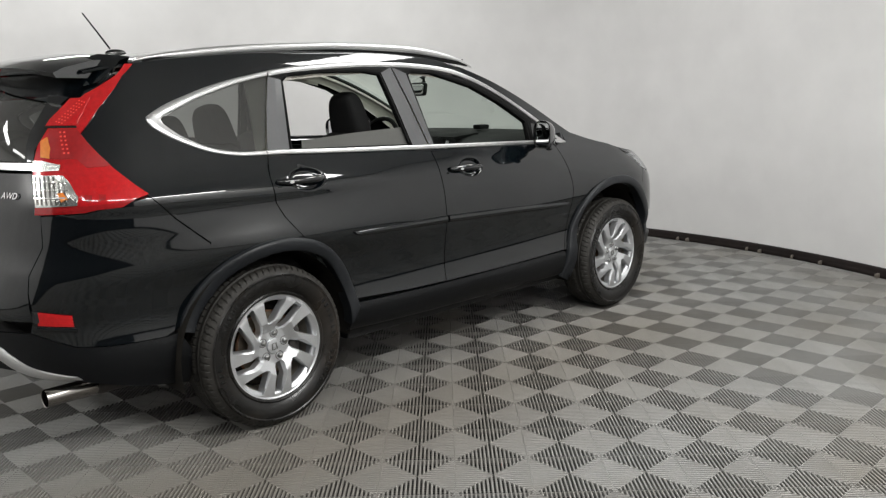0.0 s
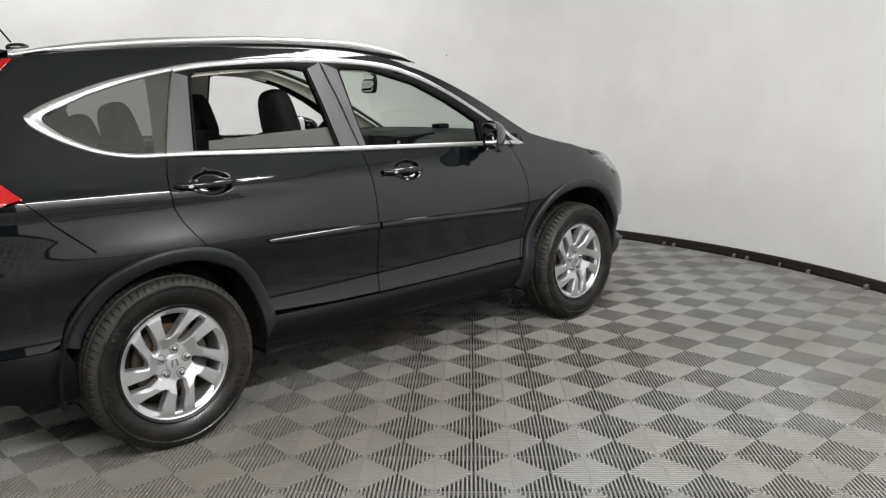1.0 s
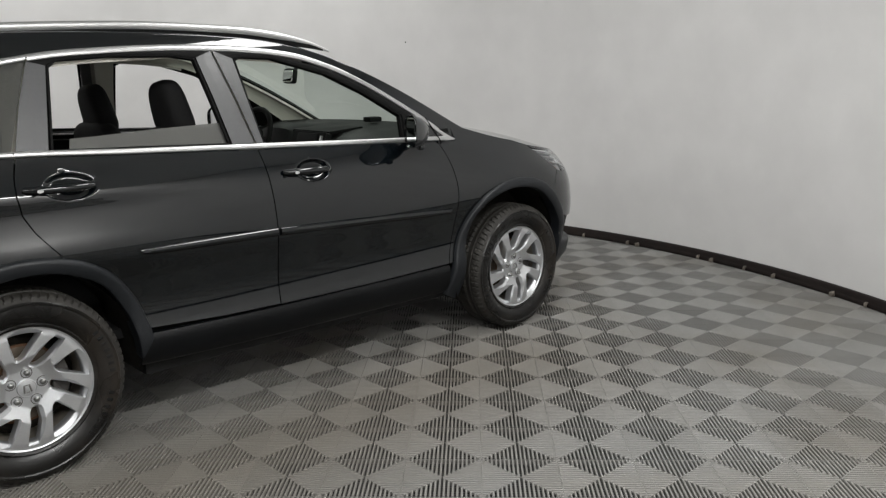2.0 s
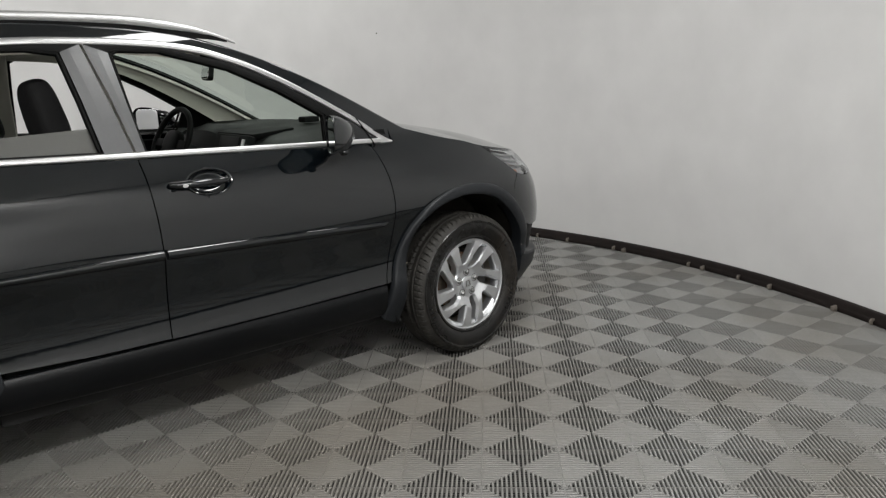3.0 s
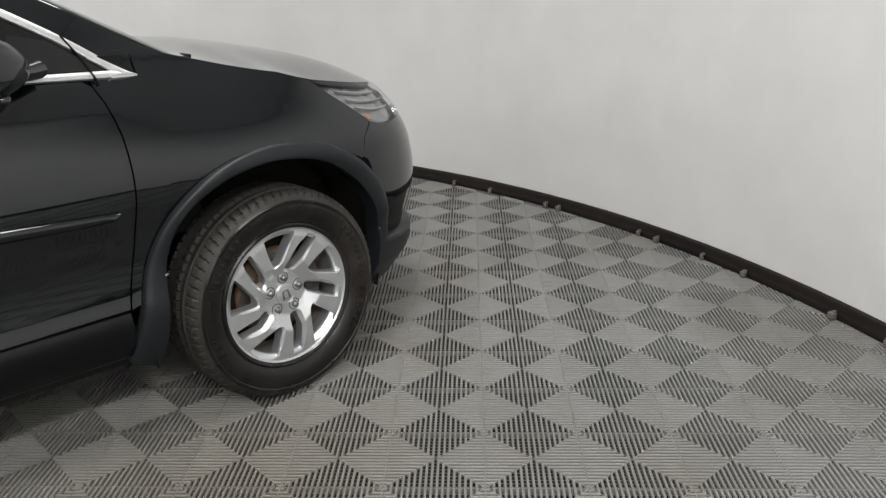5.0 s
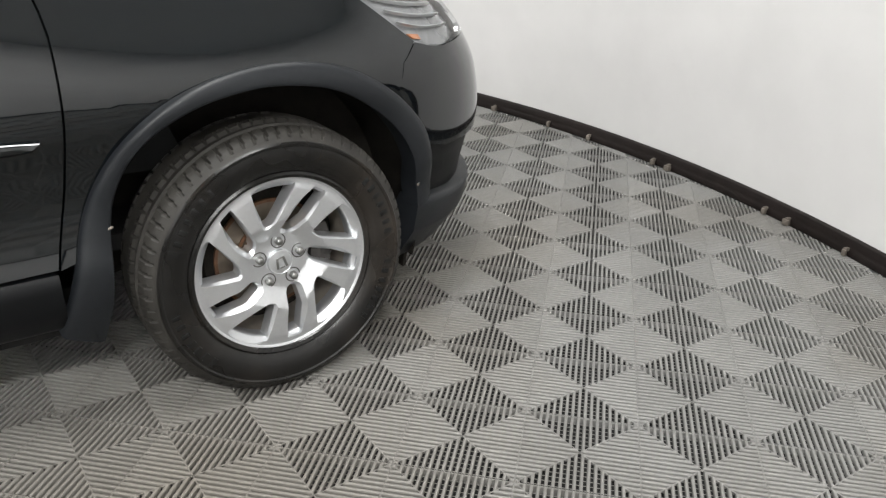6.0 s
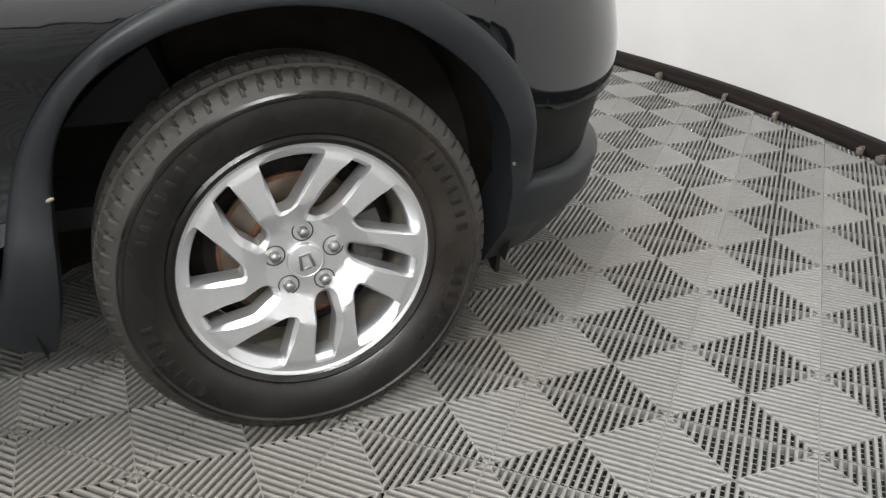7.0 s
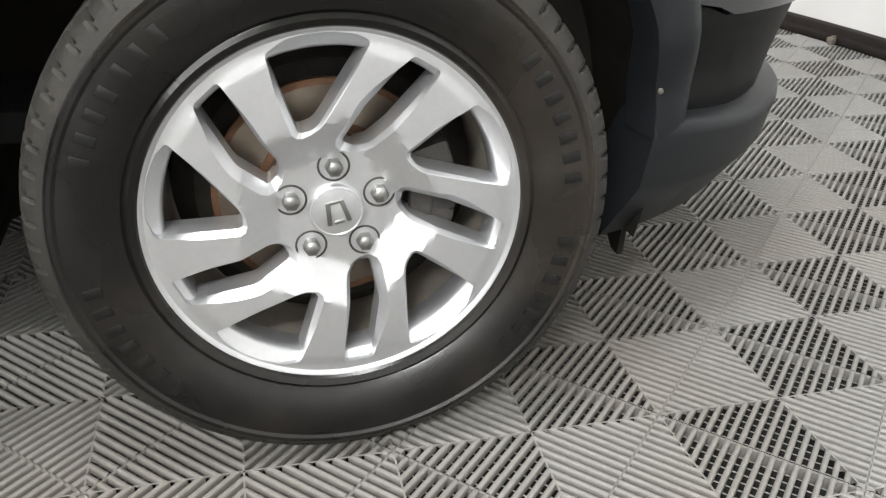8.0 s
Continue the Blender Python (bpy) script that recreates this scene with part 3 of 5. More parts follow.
    panel("rear_lower_bumper", [(-0.40, 0.495), (-0.46, 0.486), (-0.70, 0.484), (-0.832, 0.493), (-1.005, 0.552), (UR, 0.552), (UR, 0.40), (-1.05, 0.40), (-0.83, 0.352), (-0.6, 0.30), (-0.36, 0.27), (-0.36, 0.42)],
          SILL, car, side, label="black rear bumper cladding")
    panel("tailgate", [(-1.012, 1.000), (-0.996, 0.882), (-1.034, 0.776), (-1.024, 0.713), (-0.99, 0.60), (UR, 0.60), (UR, 1.155), (-1.045, 1.155)], PAINT, car, side)
    panel("tailgate_frame", [(-1.045, 1.20), (-1.045, 1.24), (-0.99, 1.345), (-0.85, 1.44), (-0.62, 1.52), (-0.75, 1.525), (UR, 1.525), (UR, 1.47), (-1.06, 1.42), (-1.10, 1.30), (-1.09, 1.20)],
          PAINT, car, side)
    panel("rear_window", [(-1.095, 1.20), (-1.105, 1.30), (-1.065, 1.415), (UR, 1.465), (UR, 1.20)], PRIVACY, car, side, lift=-0.004, label="dark tinted rear window")
    panel("tailgate_chrome_bar", [(-1.042, 1.166), (-1.042, 1.192), (UR, 1.192), (UR, 1.166)], CHROME, car, side, lift=0.008, label="chrome bar across the tailgate")
    # tail lamp
    lamp = panel("tail_lamp", LAMP_EDGE + [(-0.826, 1.014), (-1.034, 1.006), (-1.038, 1.173), (-1.027, 1.255), (-0.979, 1.347), (-0.830, 1.443), (-0.609, 1.515), (-0.52, 1.556)],
                 LAMP_RED, car, side, lift=0.007, thick=0.025, label="tall red tail lamp with clear lower lens")
    # sill
    ribbon("sill", [(0.462, 0.452), (1.07, 0.443), (2.12, 0.446)], [(0.425, 0.315), (1.0, 0.298), (2.128, 0.285)], SILL, car, side,
           ((0, -0.020), (0.02, 0.002), (0.08, 0.008), (0.25, 0.011), (0.55, 0.011), (0.85, 0.007), (1, -0.01)), 60, "dark plastic sill cladding")
    arch = ((0, -0.012), (0.02, 0.012), (0.10, 0.019), (0.30, 0.023), (0.80, 0.026), (0.95, 0.022), (1.0, 0.010), (1.02, -0.035))
    ribbon("rear_arch_trim", REAR_OUT, REAR_IN, CLADDING, car, side, arch, 70, "dark plastic wheel arch moulding")
    ribbon("front_arch_trim", FRONT_OUT, FRONT_IN_EDGE, CLADDING, car, side, arch, 80, "dark plastic wheel arch moulding")
    # chrome round the side glass
    ribbon("belt_chrome", along(BELT, 0.07, 2.215, 30, 0.0), along(BELT, 0.07, 2.215, 30, 0.020), SATIN, car, side, n=80, label="bright chrome strip under the side windows")
    top_low = along(TOP_OUT, 0.192, 1.9, 24, -0.026)
    ribbon("top_chrome", along(TOP_OUT, 0.192, 2.190, 30), top_low + [(2.07, 1.203), (2.165, 1.140)], SATIN, car, side, n=90, label="bright chrome strip over the side windows")
    ribbon("quarter_chrome", [(0.195, 1.530)] + along(TOP_OUT, 0.04, -0.40, 8) + [(-0.427, 1.343), (-0.366, 1.287), (-0.272, 1.235), (-0.170, 1.198), (-0.058, 1.178), (0.068, 1.173)],
           [(0.185, 1.507), (0.060, 1.483), (-0.047, 1.457), (-0.177, 1.418), (-0.277, 1.379), (-0.352, 1.343), (-0.321, 1.297), (-0.247, 1.249), (-0.165, 1.215), (-0.054, 1.195), (0.066, 1.192)],
           SATIN, car, side, n=90, label="chrome surround of the quarter window")
    panel("quarter_glass", [(0.182, 1.507), (0.060, 1.483), (-0.047, 1.457), (-0.177, 1.418), (-0.277, 1.379), (-0.355, 1.341), (-0.321, 1.297), (-0.247, 1.249), (-0.165, 1.215), (-0.054, 1.194), (0.064, 1.192)],
          PRIVACY, car, side, lift=-0.002, thick=0.004, label="dark tinted quarter window")
    # door frames round the open windows
    REAR_OPEN = [(0.200, 1.185), (0.228, 1.33), (0.258, 1.487), (0.295, 1.513), (0.491, 1.528), (0.754, 1.530), (0.855, 1.515), (0.885, 1.35), (0.912, 1.162), (0.55, 1.175)]
    REAR_FRAME = [(0.078, 1.194), (0.13, 1.36), (0.188, 1.504), (0.30, 1.520), (0.491, 1.535), (0.754, 1.546), (0.938, 1.546), (0.985, 1.36), (1.030, 1.155), (0.55, 1.174)]
    FRONT_OPEN = [(1.078, 1.148), (1.058, 1.35), (1.045, 1.510), (1.075, 1.525), (1.236, 1.520), (1.517, 1.446), (1.725, 1.350), (1.925, 1.236), (1.900, 1.122), (1.5, 1.133)]
    FRONT_FRAME = [(1.040, 1.157), (0.998, 1.36), (0.948, 1.546), (1.075, 1.540), (1.236, 1.531), (1.517, 1.470), (1.735, 1.382), (2.06, 1.205), (2.205, 1.112), (1.5, 1.140)]
    flat = ((0, 0.001), (0.5, 0.002), (0.9, 0.001), (1.0, -0.03))
    def loop(points, n=10):
        out = []
        for p, q in zip(points, points[1:] + points[:1]):
            out += [(p[0] + (q[0] - p[0]) * k / n, p[1] + (q[1] - p[1]) * k / n) for k in range(n)]
        return out + [points[0]]
    for nm, frame_line, opening in (("rear_door_frame", REAR_FRAME, REAR_OPEN), ("front_door_frame", FRONT_FRAME, FRONT_OPEN)):
        a, b = loop(frame_line), loop(opening)
        verts, faces, norms = [], [], []
        k = len(flat)
        for p, q in zip(a, b):
            for t, h in flat:
                u, z = p[0] + (q[0] - p[0]) * t, p[1] + (q[1] - p[1]) * t
                verts.append(shell(u, z, side) + shell_normal(u, z, side) * h)
        for i in range(len(a) - 1):
            for j in range(k - 1):
                ids = [i * k + j, i * k + j + 1, (i + 1) * k + j + 1, (i + 1) * k + j]
                faces.append(ids if side > 0 else ids[::-1])
        surround = mesh_object(nm, verts, faces, PILLAR, door if nm[0] == "f" else rear, "satin grey pillar face and black upper frame", shade=False)
        surround.data.materials.append(RUBBER)
        upper = range(2, 8) if nm[0] == "f" else range(2, 6)
        for i, face in enumerate(surround.data.polygons):
            face.material_index = int(i // (k - 1) // 10 in upper or i % (k - 1) == k - 2)
        bmr = bmesh.new()
        path = [shell(u, z, side) - shell_normal(u, z, side) * 0.006 for u, z in b[:-1]]
        path.append(path[0])
        sweep(bmr, path, 0.007, 6, 1.0, Vector((0, 1, 0)))
        part("window_seal", bmr, RUBBER, door if nm[0] == "f" else rear)
# ---- roof, windscreen, bonnet, lamps, small outer parts ----
CROWN = spline((-0.7, 0.0, 1.2, 1.6, 2.0, 2.4), (0.035, 0.045, 0.040, 0.022, 0.012, 0.008))


def roof(x, v, side=-1):
    """Over the roof and down the windscreen: v from 0 at the side edge to 1 in the middle."""
    z = ROOF_EDGE(x)
    a = v * math.pi / 2
    y = half(x, z) * math.cos(a) ** 0.85
    ahead = 0.12 * smooth(1.0, 2.3, x) * math.sin(a) ** 1.3
    return Vector((x + ahead, side * y, z + CROWN(x) * math.sin(a) ** 0.9))


def roof_normal(x, v, side=-1):
    e = 0.004
    v = min(max(v, 0.02), 0.995)
    a = roof(x + e, v, side) - roof(x - e, v, side)
    b = roof(x, v + e, side) - roof(x, v - e, side)
    n = a.cross(b)
    return (n if n.z > 0 else -n).normalized()


HOOD_EDGE = [(2.29, 1.152), (2.36, 1.149), (2.50, 1.113), (2.64, 1.077), (2.80, 1.047), (2.937, 1.021), (3.10, 1.001), (3.30, 0.978), (3.55, 0.956), (3.85, 0.946), (UF, 0.942)]
hood_line = resample(HOOD_EDGE, 41)
HOOD_MID = spline((0.0, 0.25, 0.5, 0.75, 0.92, 1.0), (1.150, 1.128, 1.088, 1.034, 0.980, 0.946))


def hood(s, v, side=-1):
    k = min(max(s, 0.0), 1.0) * 40
    i = min(39, int(k))
    t = k - i
    u, z = (hood_line[i][j] * (1 - t) + hood_line[i + 1][j] * t for j in (0, 1))
    e = shell(u, z, side)
    cx = 2.47 + (NOSE(0.945) - 2.47) * s ** 0.8
    w = math.sin(v * math.pi / 2)
    return Vector((e.x + (cx - e.x) * v ** 1.6, e.y * (1 - v), e.z + (HOOD_MID(s) - e.z) * w ** 1.1))


def hood_normal(s, v, side=-1):
    e = 0.004
    s, v = min(max(s, 0.01), 0.985), min(max(v, 0.02), 0.99)
    n = (hood(s + e, v, side) - hood(s - e, v, side)).cross(hood(s, v + e, side) - hood(s, v - e, side))
    return (n if n.z > 0 else -n).normalized()


bonnet = thing("bonnet", Matrix(), "", "")
bonnet.parent = car
for side in (-1, 1):
    near = side < 0
    roof_side = along(TOP_OUT, 0.19, 2.272, 30, 0.001) + [(2.285, 1.150)] + along(ROOF_EDGE, 2.40, 0.19, 30)
    panel("roof_side", roof_side, PAINT, car, side, step=0.06, label="black roof side and windscreen pillar")
    panel("roof_skin", [(-0.60, 0.0), (0.4, 0.0), (1.30, 0.0), (1.30, 0.5), (1.30, 1.0), (0.4, 1.0), (-0.60, 1.0)], PAINT, car, side, where=roof, slope=roof_normal, step=0.09)
    panel("pillar_skin", along(lambda x: 0.0, 1.30, 2.40, 10) + along(lambda x: 0.20, 2.40, 1.30, 10), PAINT, car, side, where=roof, slope=roof_normal, step=0.08)
    panel("header_skin", [(1.30, 0.202), (1.345, 0.202), (1.345, 1.0), (1.30, 1.0)], PAINT, car, side, where=roof, slope=roof_normal, step=0.08)
    panel("windscreen", along(lambda x: 0.202, 1.35, 2.40, 8) + along(lambda x: 1.0, 2.40, 1.35, 8), WINDSHIELD, car, side, lift=-0.003, thick=0.004, where=roof, slope=roof_normal, step=0.08, label="green tinted windscreen")
    panel("headliner", [(-0.55, 0.06), (1.36, 0.06), (1.36, 1.0), (-0.55, 1.0)], HEADLINER, car, side, lift=-0.035, where=roof, slope=roof_normal, step=0.1, label="pale cloth headliner")
    panel("pillar_trim", along(lambda x: 0.02, 1.32, 2.38, 8) + along(lambda x: 0.23, 2.38, 1.32, 8), HEADLINER, car, side, lift=-0.030, where=roof, slope=roof_normal, step=0.08, label="pale inner windscreen pillar trim")
    panel("pillar_lining", along(TOP_OUT, 0.25, 2.27, 24, -0.030) + along(ROOF_EDGE, 2.38, 0.25, 24, 0.0), RUBBER if near else HEADLINER, car, side, lift=-0.034, thick=0.004, step=0.08, label="pale inner lining over the doors")
    panel("bonnet_skin", [(0.0, 0.004), (0.5, 0.004), (0.99, 0.004), (0.99, 1.0), (0.5, 1.0), (0.0, 1.0)], PAINT, bonnet, side, where=hood, slope=hood_normal, step=0.05)
    # cowl between bonnet and windscreen
    bm = bmesh.new()
    box(bm, 2.44, side * 0.29, 1.105, 0.20, 0.58, 0.03, 0.006)
    part("cowl", bm, LINER, car)
    # head lamp
    outline = [(2.940, 1.016), (3.10, 0.997), (3.302, 0.974), (3.55, 0.952), (3.64, 0.90), (3.48, 0.850), (3.24, 0.845), (3.174, 0.853), (3.118, 0.870), (3.078, 0.905), (2.994, 0.973)]
    lamp = panel("head_lamp", outline, LENS, car, side, lift=0.003, thick=0.02, step=0.06, label="clear head lamp with an amber side marker")
    panel("lamp_bowl", [(u * 0.985 + 0.047, z * 0.985 + 0.0138) for u, z in outline], HEAD_BOWL, lamp, side, lift=-0.028, step=0.07)
    panel("side_marker", [(3.135, 0.894), (3.188, 0.888), (3.190, 0.874), (3.155, 0.880)], MARKER, lamp, side, lift=-0.026, thick=0.008)
    for k in range(3):
        ribbon("lamp_rib", [(3.07 + 0.02 * k, 0.985 - 0.030 * k), (3.22, 0.966 - 0.030 * k), (3.42, 0.948 - 0.028 * k)], [(3.075 + 0.02 * k, 0.978 - 0.030 * k), (3.22, 0.959 - 0.030 * k), (3.42, 0.942 - 0.028 * k)], SATIN, lamp, side, ((0, -0.024), (0.3, -0.016), (0.7, -0.016), (1, -0.024)), 20)
    panel("grille", [(3.66, 0.935), (UF, 0.935), (UF, 0.82), (3.55, 0.84)], LINER, car, side, lift=-0.01)
    ribbon("grille_bar", [(3.60, 0.915), (3.9, 0.905), (UF, 0.90)], [(3.60, 0.885), (3.9, 0.875), (UF, 0.87)], CHROME_SHINY, car, side, n=24, label="chrome grille bar")
    # body-side mouldings
    bead = ((0, -0.004), (0.03, 0.006), (0.2, 0.012), (0.6, 0.014), (0.9, 0.008), (1, -0.004))
    ribbon("body_moulding", [(0.440, 0.801), (0.60, 0.800), (1.062, 0.796)], [(0.445, 0.797), (0.52, 0.773), (1.063, 0.758)], PAINT, car, side, bead, 50, "black body-side moulding")
    ribbon("body_moulding", [(1.078, 0.796), (1.6, 0.776), (2.125, 0.747)], [(1.078, 0.758), (1.6, 0.738), (2.06, 0.722), (2.118, 0.743)], PAINT, car, side, bead, 50, "black body-side moulding")
    # door handles
    for cx, cz in ((0.190, 1.061), (1.248, 1.028)):
        bm = bmesh.new()
        path, rad = [], []
        for k in range(15):
            t = k / 14
            x = cx - 0.122 + 0.240 * t
            path.append((x, side * (half(x, cz + 0.06) * 0.3 + half(x, cz - 0.06) * 0.7 + 0.002 + 0.030 * math.sin(math.pi * min(1, max(0, t))) ** 0.6), cz - 0.002 * t))
            rad.append(0.008 + 0.0085 * math.sin(math.pi * min(1, 0.12 + t * 0.76)))
        sweep(bm, path, rad, 12, 1.0, Vector((0, 0, 1)))
        part("door_handle", bm, PAINT, car, "glossy black pull handle")
        bm = bmesh.new()
        ellipse_bar(bm, Matrix.Translation((cx - 0.085, side * (half(cx, cz - 0.06) + 0.040), cz)) @ pose(0, 0, 0, 90 if side < 0 else -90, 0, 0), 0.011, 0.006, 0.003)
        part("key_cover", bm, CHROME_SHINY, car)
    # door mirrors: a cup closed to the front, its glass let into the back
    bm = bmesh.new()
    rings = []
    for k in range(17):
        g = k / 16
        if k < 2:
            ahead, size = 0.010 - 0.010 * k, 0.90 + 0.09 * k      # the turned-in lip
        else:
            g = (k - 1) / 15
            ahead, size = 0.140 * g ** 1.25, max(0.04, 1 - g ** 2.6) ** 0.5
        ring = []
        for j in range(36):
            w = 2 * math.pi * j / 36
            cw, sw = (math.copysign(abs(v) ** (2 / 2.9), v) for v in (math.cos(w), math.sin(w)))
            dy, dz = 0.093 * size * cw, 0.079 * size * sw
            dz -= 0.010 * g - 0.10 * cw * 0.05
            ring.append(bm.verts.new((1.812 + ahead - 0.46 * dy, side * (0.915 + dy - 0.030 * g), 1.166 + dz)))
        rings.append(ring)
    for q, r in zip(rings, rings[1:]):
        for j in range(36):
            bm.faces.new((q[j], q[(j + 1) % 36], r[(j + 1) % 36], r[j]))
    bm.faces.new(rings[-1])
    bmesh.ops.recalc_face_normals(bm, faces=bm.faces[:])
    mirror = part("door_mirror", bm, PAINT, car, "glossy black door mirror")
    bm = bmesh.new()
    sweep(bm, [(2.00, side * 0.775, 1.136), (1.965, side * 0.81, 1.135), (1.925, side * 0.85, 1.137), (1.89, side * 0.89, 1.140)], [0.034, 0.030, 0.028, 0.026], 12, 0.75)
    pillow(bm, 1.868, side * 0.925, 1.088, 0.018, 0.020, 0.014, 2.5)
    part("mirror_foot", bm, PAINT, mirror)
    bm = bmesh.new()
    pillow(bm, 1.820, side * 0.915, 1.167, 0.004, 0.082, 0.067, 5.0, pose(0, 0, 0, 0, 0, side * 24.7))
    part("mirror_glass", bm, MIRROR, mirror)
    panel("mirror_sail", [(1.935, 1.125), (1.962, 1.222), (2.06, 1.198), (2.19, 1.112)], SAIL, car, side, lift=0.004, thick=0.006, label="glossy black triangle cover behind the mirror")
    ribbon("sail_seam", [(2.160, 1.078), (2.140, 1.135), (2.098, 1.208)], [(2.165, 1.078), (2.145, 1.135), (2.103, 1.208)], RUBBER, car, side, ((0, 0.0), (0.1, 0.0085), (0.9, 0.0085), (1, 0.0)), 20)
    panel("pillar_foot", [(2.15, 1.080), (2.31, 1.085), (2.32, 1.155), (2.24, 1.165), (2.12, 1.205)], PAINT, car, side, lift=-0.006, thick=0.010)
    ribbon("corner_chrome", [(2.205, 1.088), (2.262, 1.087), (2.290, 1.091), (2.262, 1.104), (2.180, 1.152)], [(2.205, 1.109), (2.225, 1.108), (2.232, 1.107), (2.212, 1.110), (2.150, 1.147)], SATIN, car, side, n=40)
    # roof rails
    bm = bmesh.new()
    pts = [(-0.40, 1.572, 0.590), (-0.30, 1.589, 0.588), (-0.159, 1.603, 0.583), (0.09, 1.624, 0.578), (0.364, 1.638, 0.575), (0.668, 1.646, 0.573), (1.008, 1.640, 0.575), (1.193, 1.629, 0.578), (1.39, 1.602, 0.583), (1.50, 1.577, 0.588), (1.585, 1.548, 0.594)]
    xy = resample([(p[0], p[1]) for p in pts], 50)
    sweep(bm, [(x, side * (0.573 + 0.02 * abs((x - 0.6) / 1.0) ** 2), z) for x, z in xy], [0.003 + 0.013 * min(1.0, math.sin(math.pi * k / 49) * 2.2) ** 0.8 for k in range(50)], 10, 1.15)
    rail = part("roof_rail", bm, SATIN, car, "satin silver roof rail")
    bm = bmesh.new()                                        # black foot between rail and roof
    last = None
    for k, (x, z) in enumerate(xy[1:-1]):
        y = 0.573 + 0.02 * abs((x - 0.6) / 1.0) ** 2
        low = z - 0.010 - max(0.0, z - 0.002 - ROOF_EDGE(x)) * min(1.0, (47 - k) / 7)
        row = [bm.verts.new((x, side * (y + dy), h)) for dy, h in ((0.009, low), (0.008, z - 0.004), (-0.008, z - 0.004), (-0.009, low))]
        if last:
            for k in range(4):
                bm.faces.new((last[k], row[k], row[(k + 1) % 4], last[(k + 1) % 4]))
        last = row
    bmesh.ops.recalc_face_normals(bm, faces=bm.faces[:])
    part("rail_base", bm, RUBBER, rail)
    # tail lamp lenses
    tail = next(o for o in car.children if o.name.startswith("tail_lamp") and ((side < 0) == (o.name == "tail_lamp")))
    panel("upper_lens", [(-1.008, 1.326), (-0.992, 1.353), (-0.909, 1.426), (-0.791, 1.428), (-0.845, 1.335), (-0.852, 1.326)], LAMP_RED, tail, side, lift=0.011, thick=0.004, label="bright red upper tail lens")
    panel("lens_seam", [(-1.013, 1.325), (-0.846, 1.325), (-0.843, 1.318), (-1.010, 1.318)], LINER, tail, side, lift=0.010, thick=0.004)
    panel("smoked_lens", [(-0.985, 1.315), (-0.841, 1.313), (-0.677, 1.176), (-0.791, 1.172), (-0.837, 1.206), (-0.955, 1.206)], LAMP_DARK, tail, side, lift=0.011, thick=0.004, label="deep red middle tail lens")
    panel("amber_lens", [(-1.012, 1.270), (-0.983, 1.285), (-0.957, 1.244), (-0.960, 1.208), (-0.999, 1.212)], AMBER, tail, side, lift=0.012, thick=0.005, label="amber turn lamp")
    panel("white_lens", [(-1.036, 1.199), (-0.987, 1.199), (-0.907, 1.183), (-0.915, 1.164), (-1.034, 1.161)], LAMP_CLEAR, tail, side, lift=0.012, thick=0.005, label="bright reflector strip")
    panel("clear_lens", [(-1.033, 1.147), (-0.898, 1.146), (-0.870, 1.115), (-0.849, 1.066), (-0.856, 1.040), (-1.030, 1.034)], LAMP_CLEAR, tail, side, lift=0.012, thick=0.006, label="clear reversing lens of the tail lamp")
    for i in range(7):
        u = -1.024 + 0.020 * i
        top = 1.143 if i < 5 else 1.125
        panel("lens_rib", [(u, top), (u + 0.006, top), (u + 0.006, 1.042), (u, 1.042)], SMOKE, tail, side, lift=0.0145, thick=0.003)
    for i in range(3):
        z = 1.062 + 0.029 * i
        panel("lens_step", [(-1.030, z), (-0.885, z), (-0.885, z + 0.004), (-1.030, z + 0.004)], LAMP_CLEAR, tail, side, lift=0.0165, thick=0.003)
    panel("lens_bulb", [(-0.930, 1.078), (-0.905, 1.082), (-0.893, 1.062), (-0.918, 1.052)], AMBER, tail, side, lift=0.0165, thick=0.003)
    for u in (-0.806, -0.745):
        panel("lens_shade", [(u - 0.016, 1.073), (u + 0.016, 1.071), (u + 0.011, 1.056), (u - 0.016, 1.055)], LAMP_DARK, tail, side, lift=0.0105, thick=0.003)
    panel("lower_lens", [(-1.030, 1.030), (-0.836, 1.037), (-0.653, 1.046), (-0.560, 1.064), (-0.664, 1.028), (-1.030, 1.012)], LAMP_DARK, tail, side, lift=0.0105, thick=0.003)
    for i in range(9):
        for j in range(3):
            u, z = -0.958 + 0.013 * i + 0.016 * j, 1.338 + 0.0095 * i - 0.003 * j
            panel("led_bead", [(u, z), (u + 0.008, z), (u + 0.008, z + 0.004), (u, z + 0.004)], LED_RED, tail, side, lift=0.0125, thick=0.002)
    for i in range(6):
        for j in range(2):
            u, z = -0.925 + 0.006 * i + 0.020 * j, 1.298 - 0.015 * i
            panel("led_bead", [(u, z), (u + 0.009, z), (u + 0.009, z + 0.006), (u, z + 0.006)], LED_RED, tail, side, lift=0.0125, thick=0.002)
    panel("spoiler_side", [(-0.44, 1.580), (-0.569, 1.566), (-0.760, 1.482), (-0.857, 1.466), (-0.912, 1.430), (-0.954, 1.402), (-1.043, 1.411), (-1.060, 1.470), (-1.04, 1.560), (-0.80, 1.590)], PAINT, car, side, lift=0.014, thick=0.03, label="black side of the roof spoiler")
    panel("rear_reflector", [(-0.970, 0.640), (-0.838, 0.622), (-0.833, 0.578), (-0.970, 0.587)], LAMP_RED, car, side, lift=0.006, thick=0.008, label="red bumper reflector")
    ribbon("reflector_trim", [(-0.975, 0.584), (-0.90, 0.580), (-0.825, 0.573)], [(-0.975, 0.566), (-0.90, 0.560), (-0.823, 0.552)], PAINT, car, side, n=20)
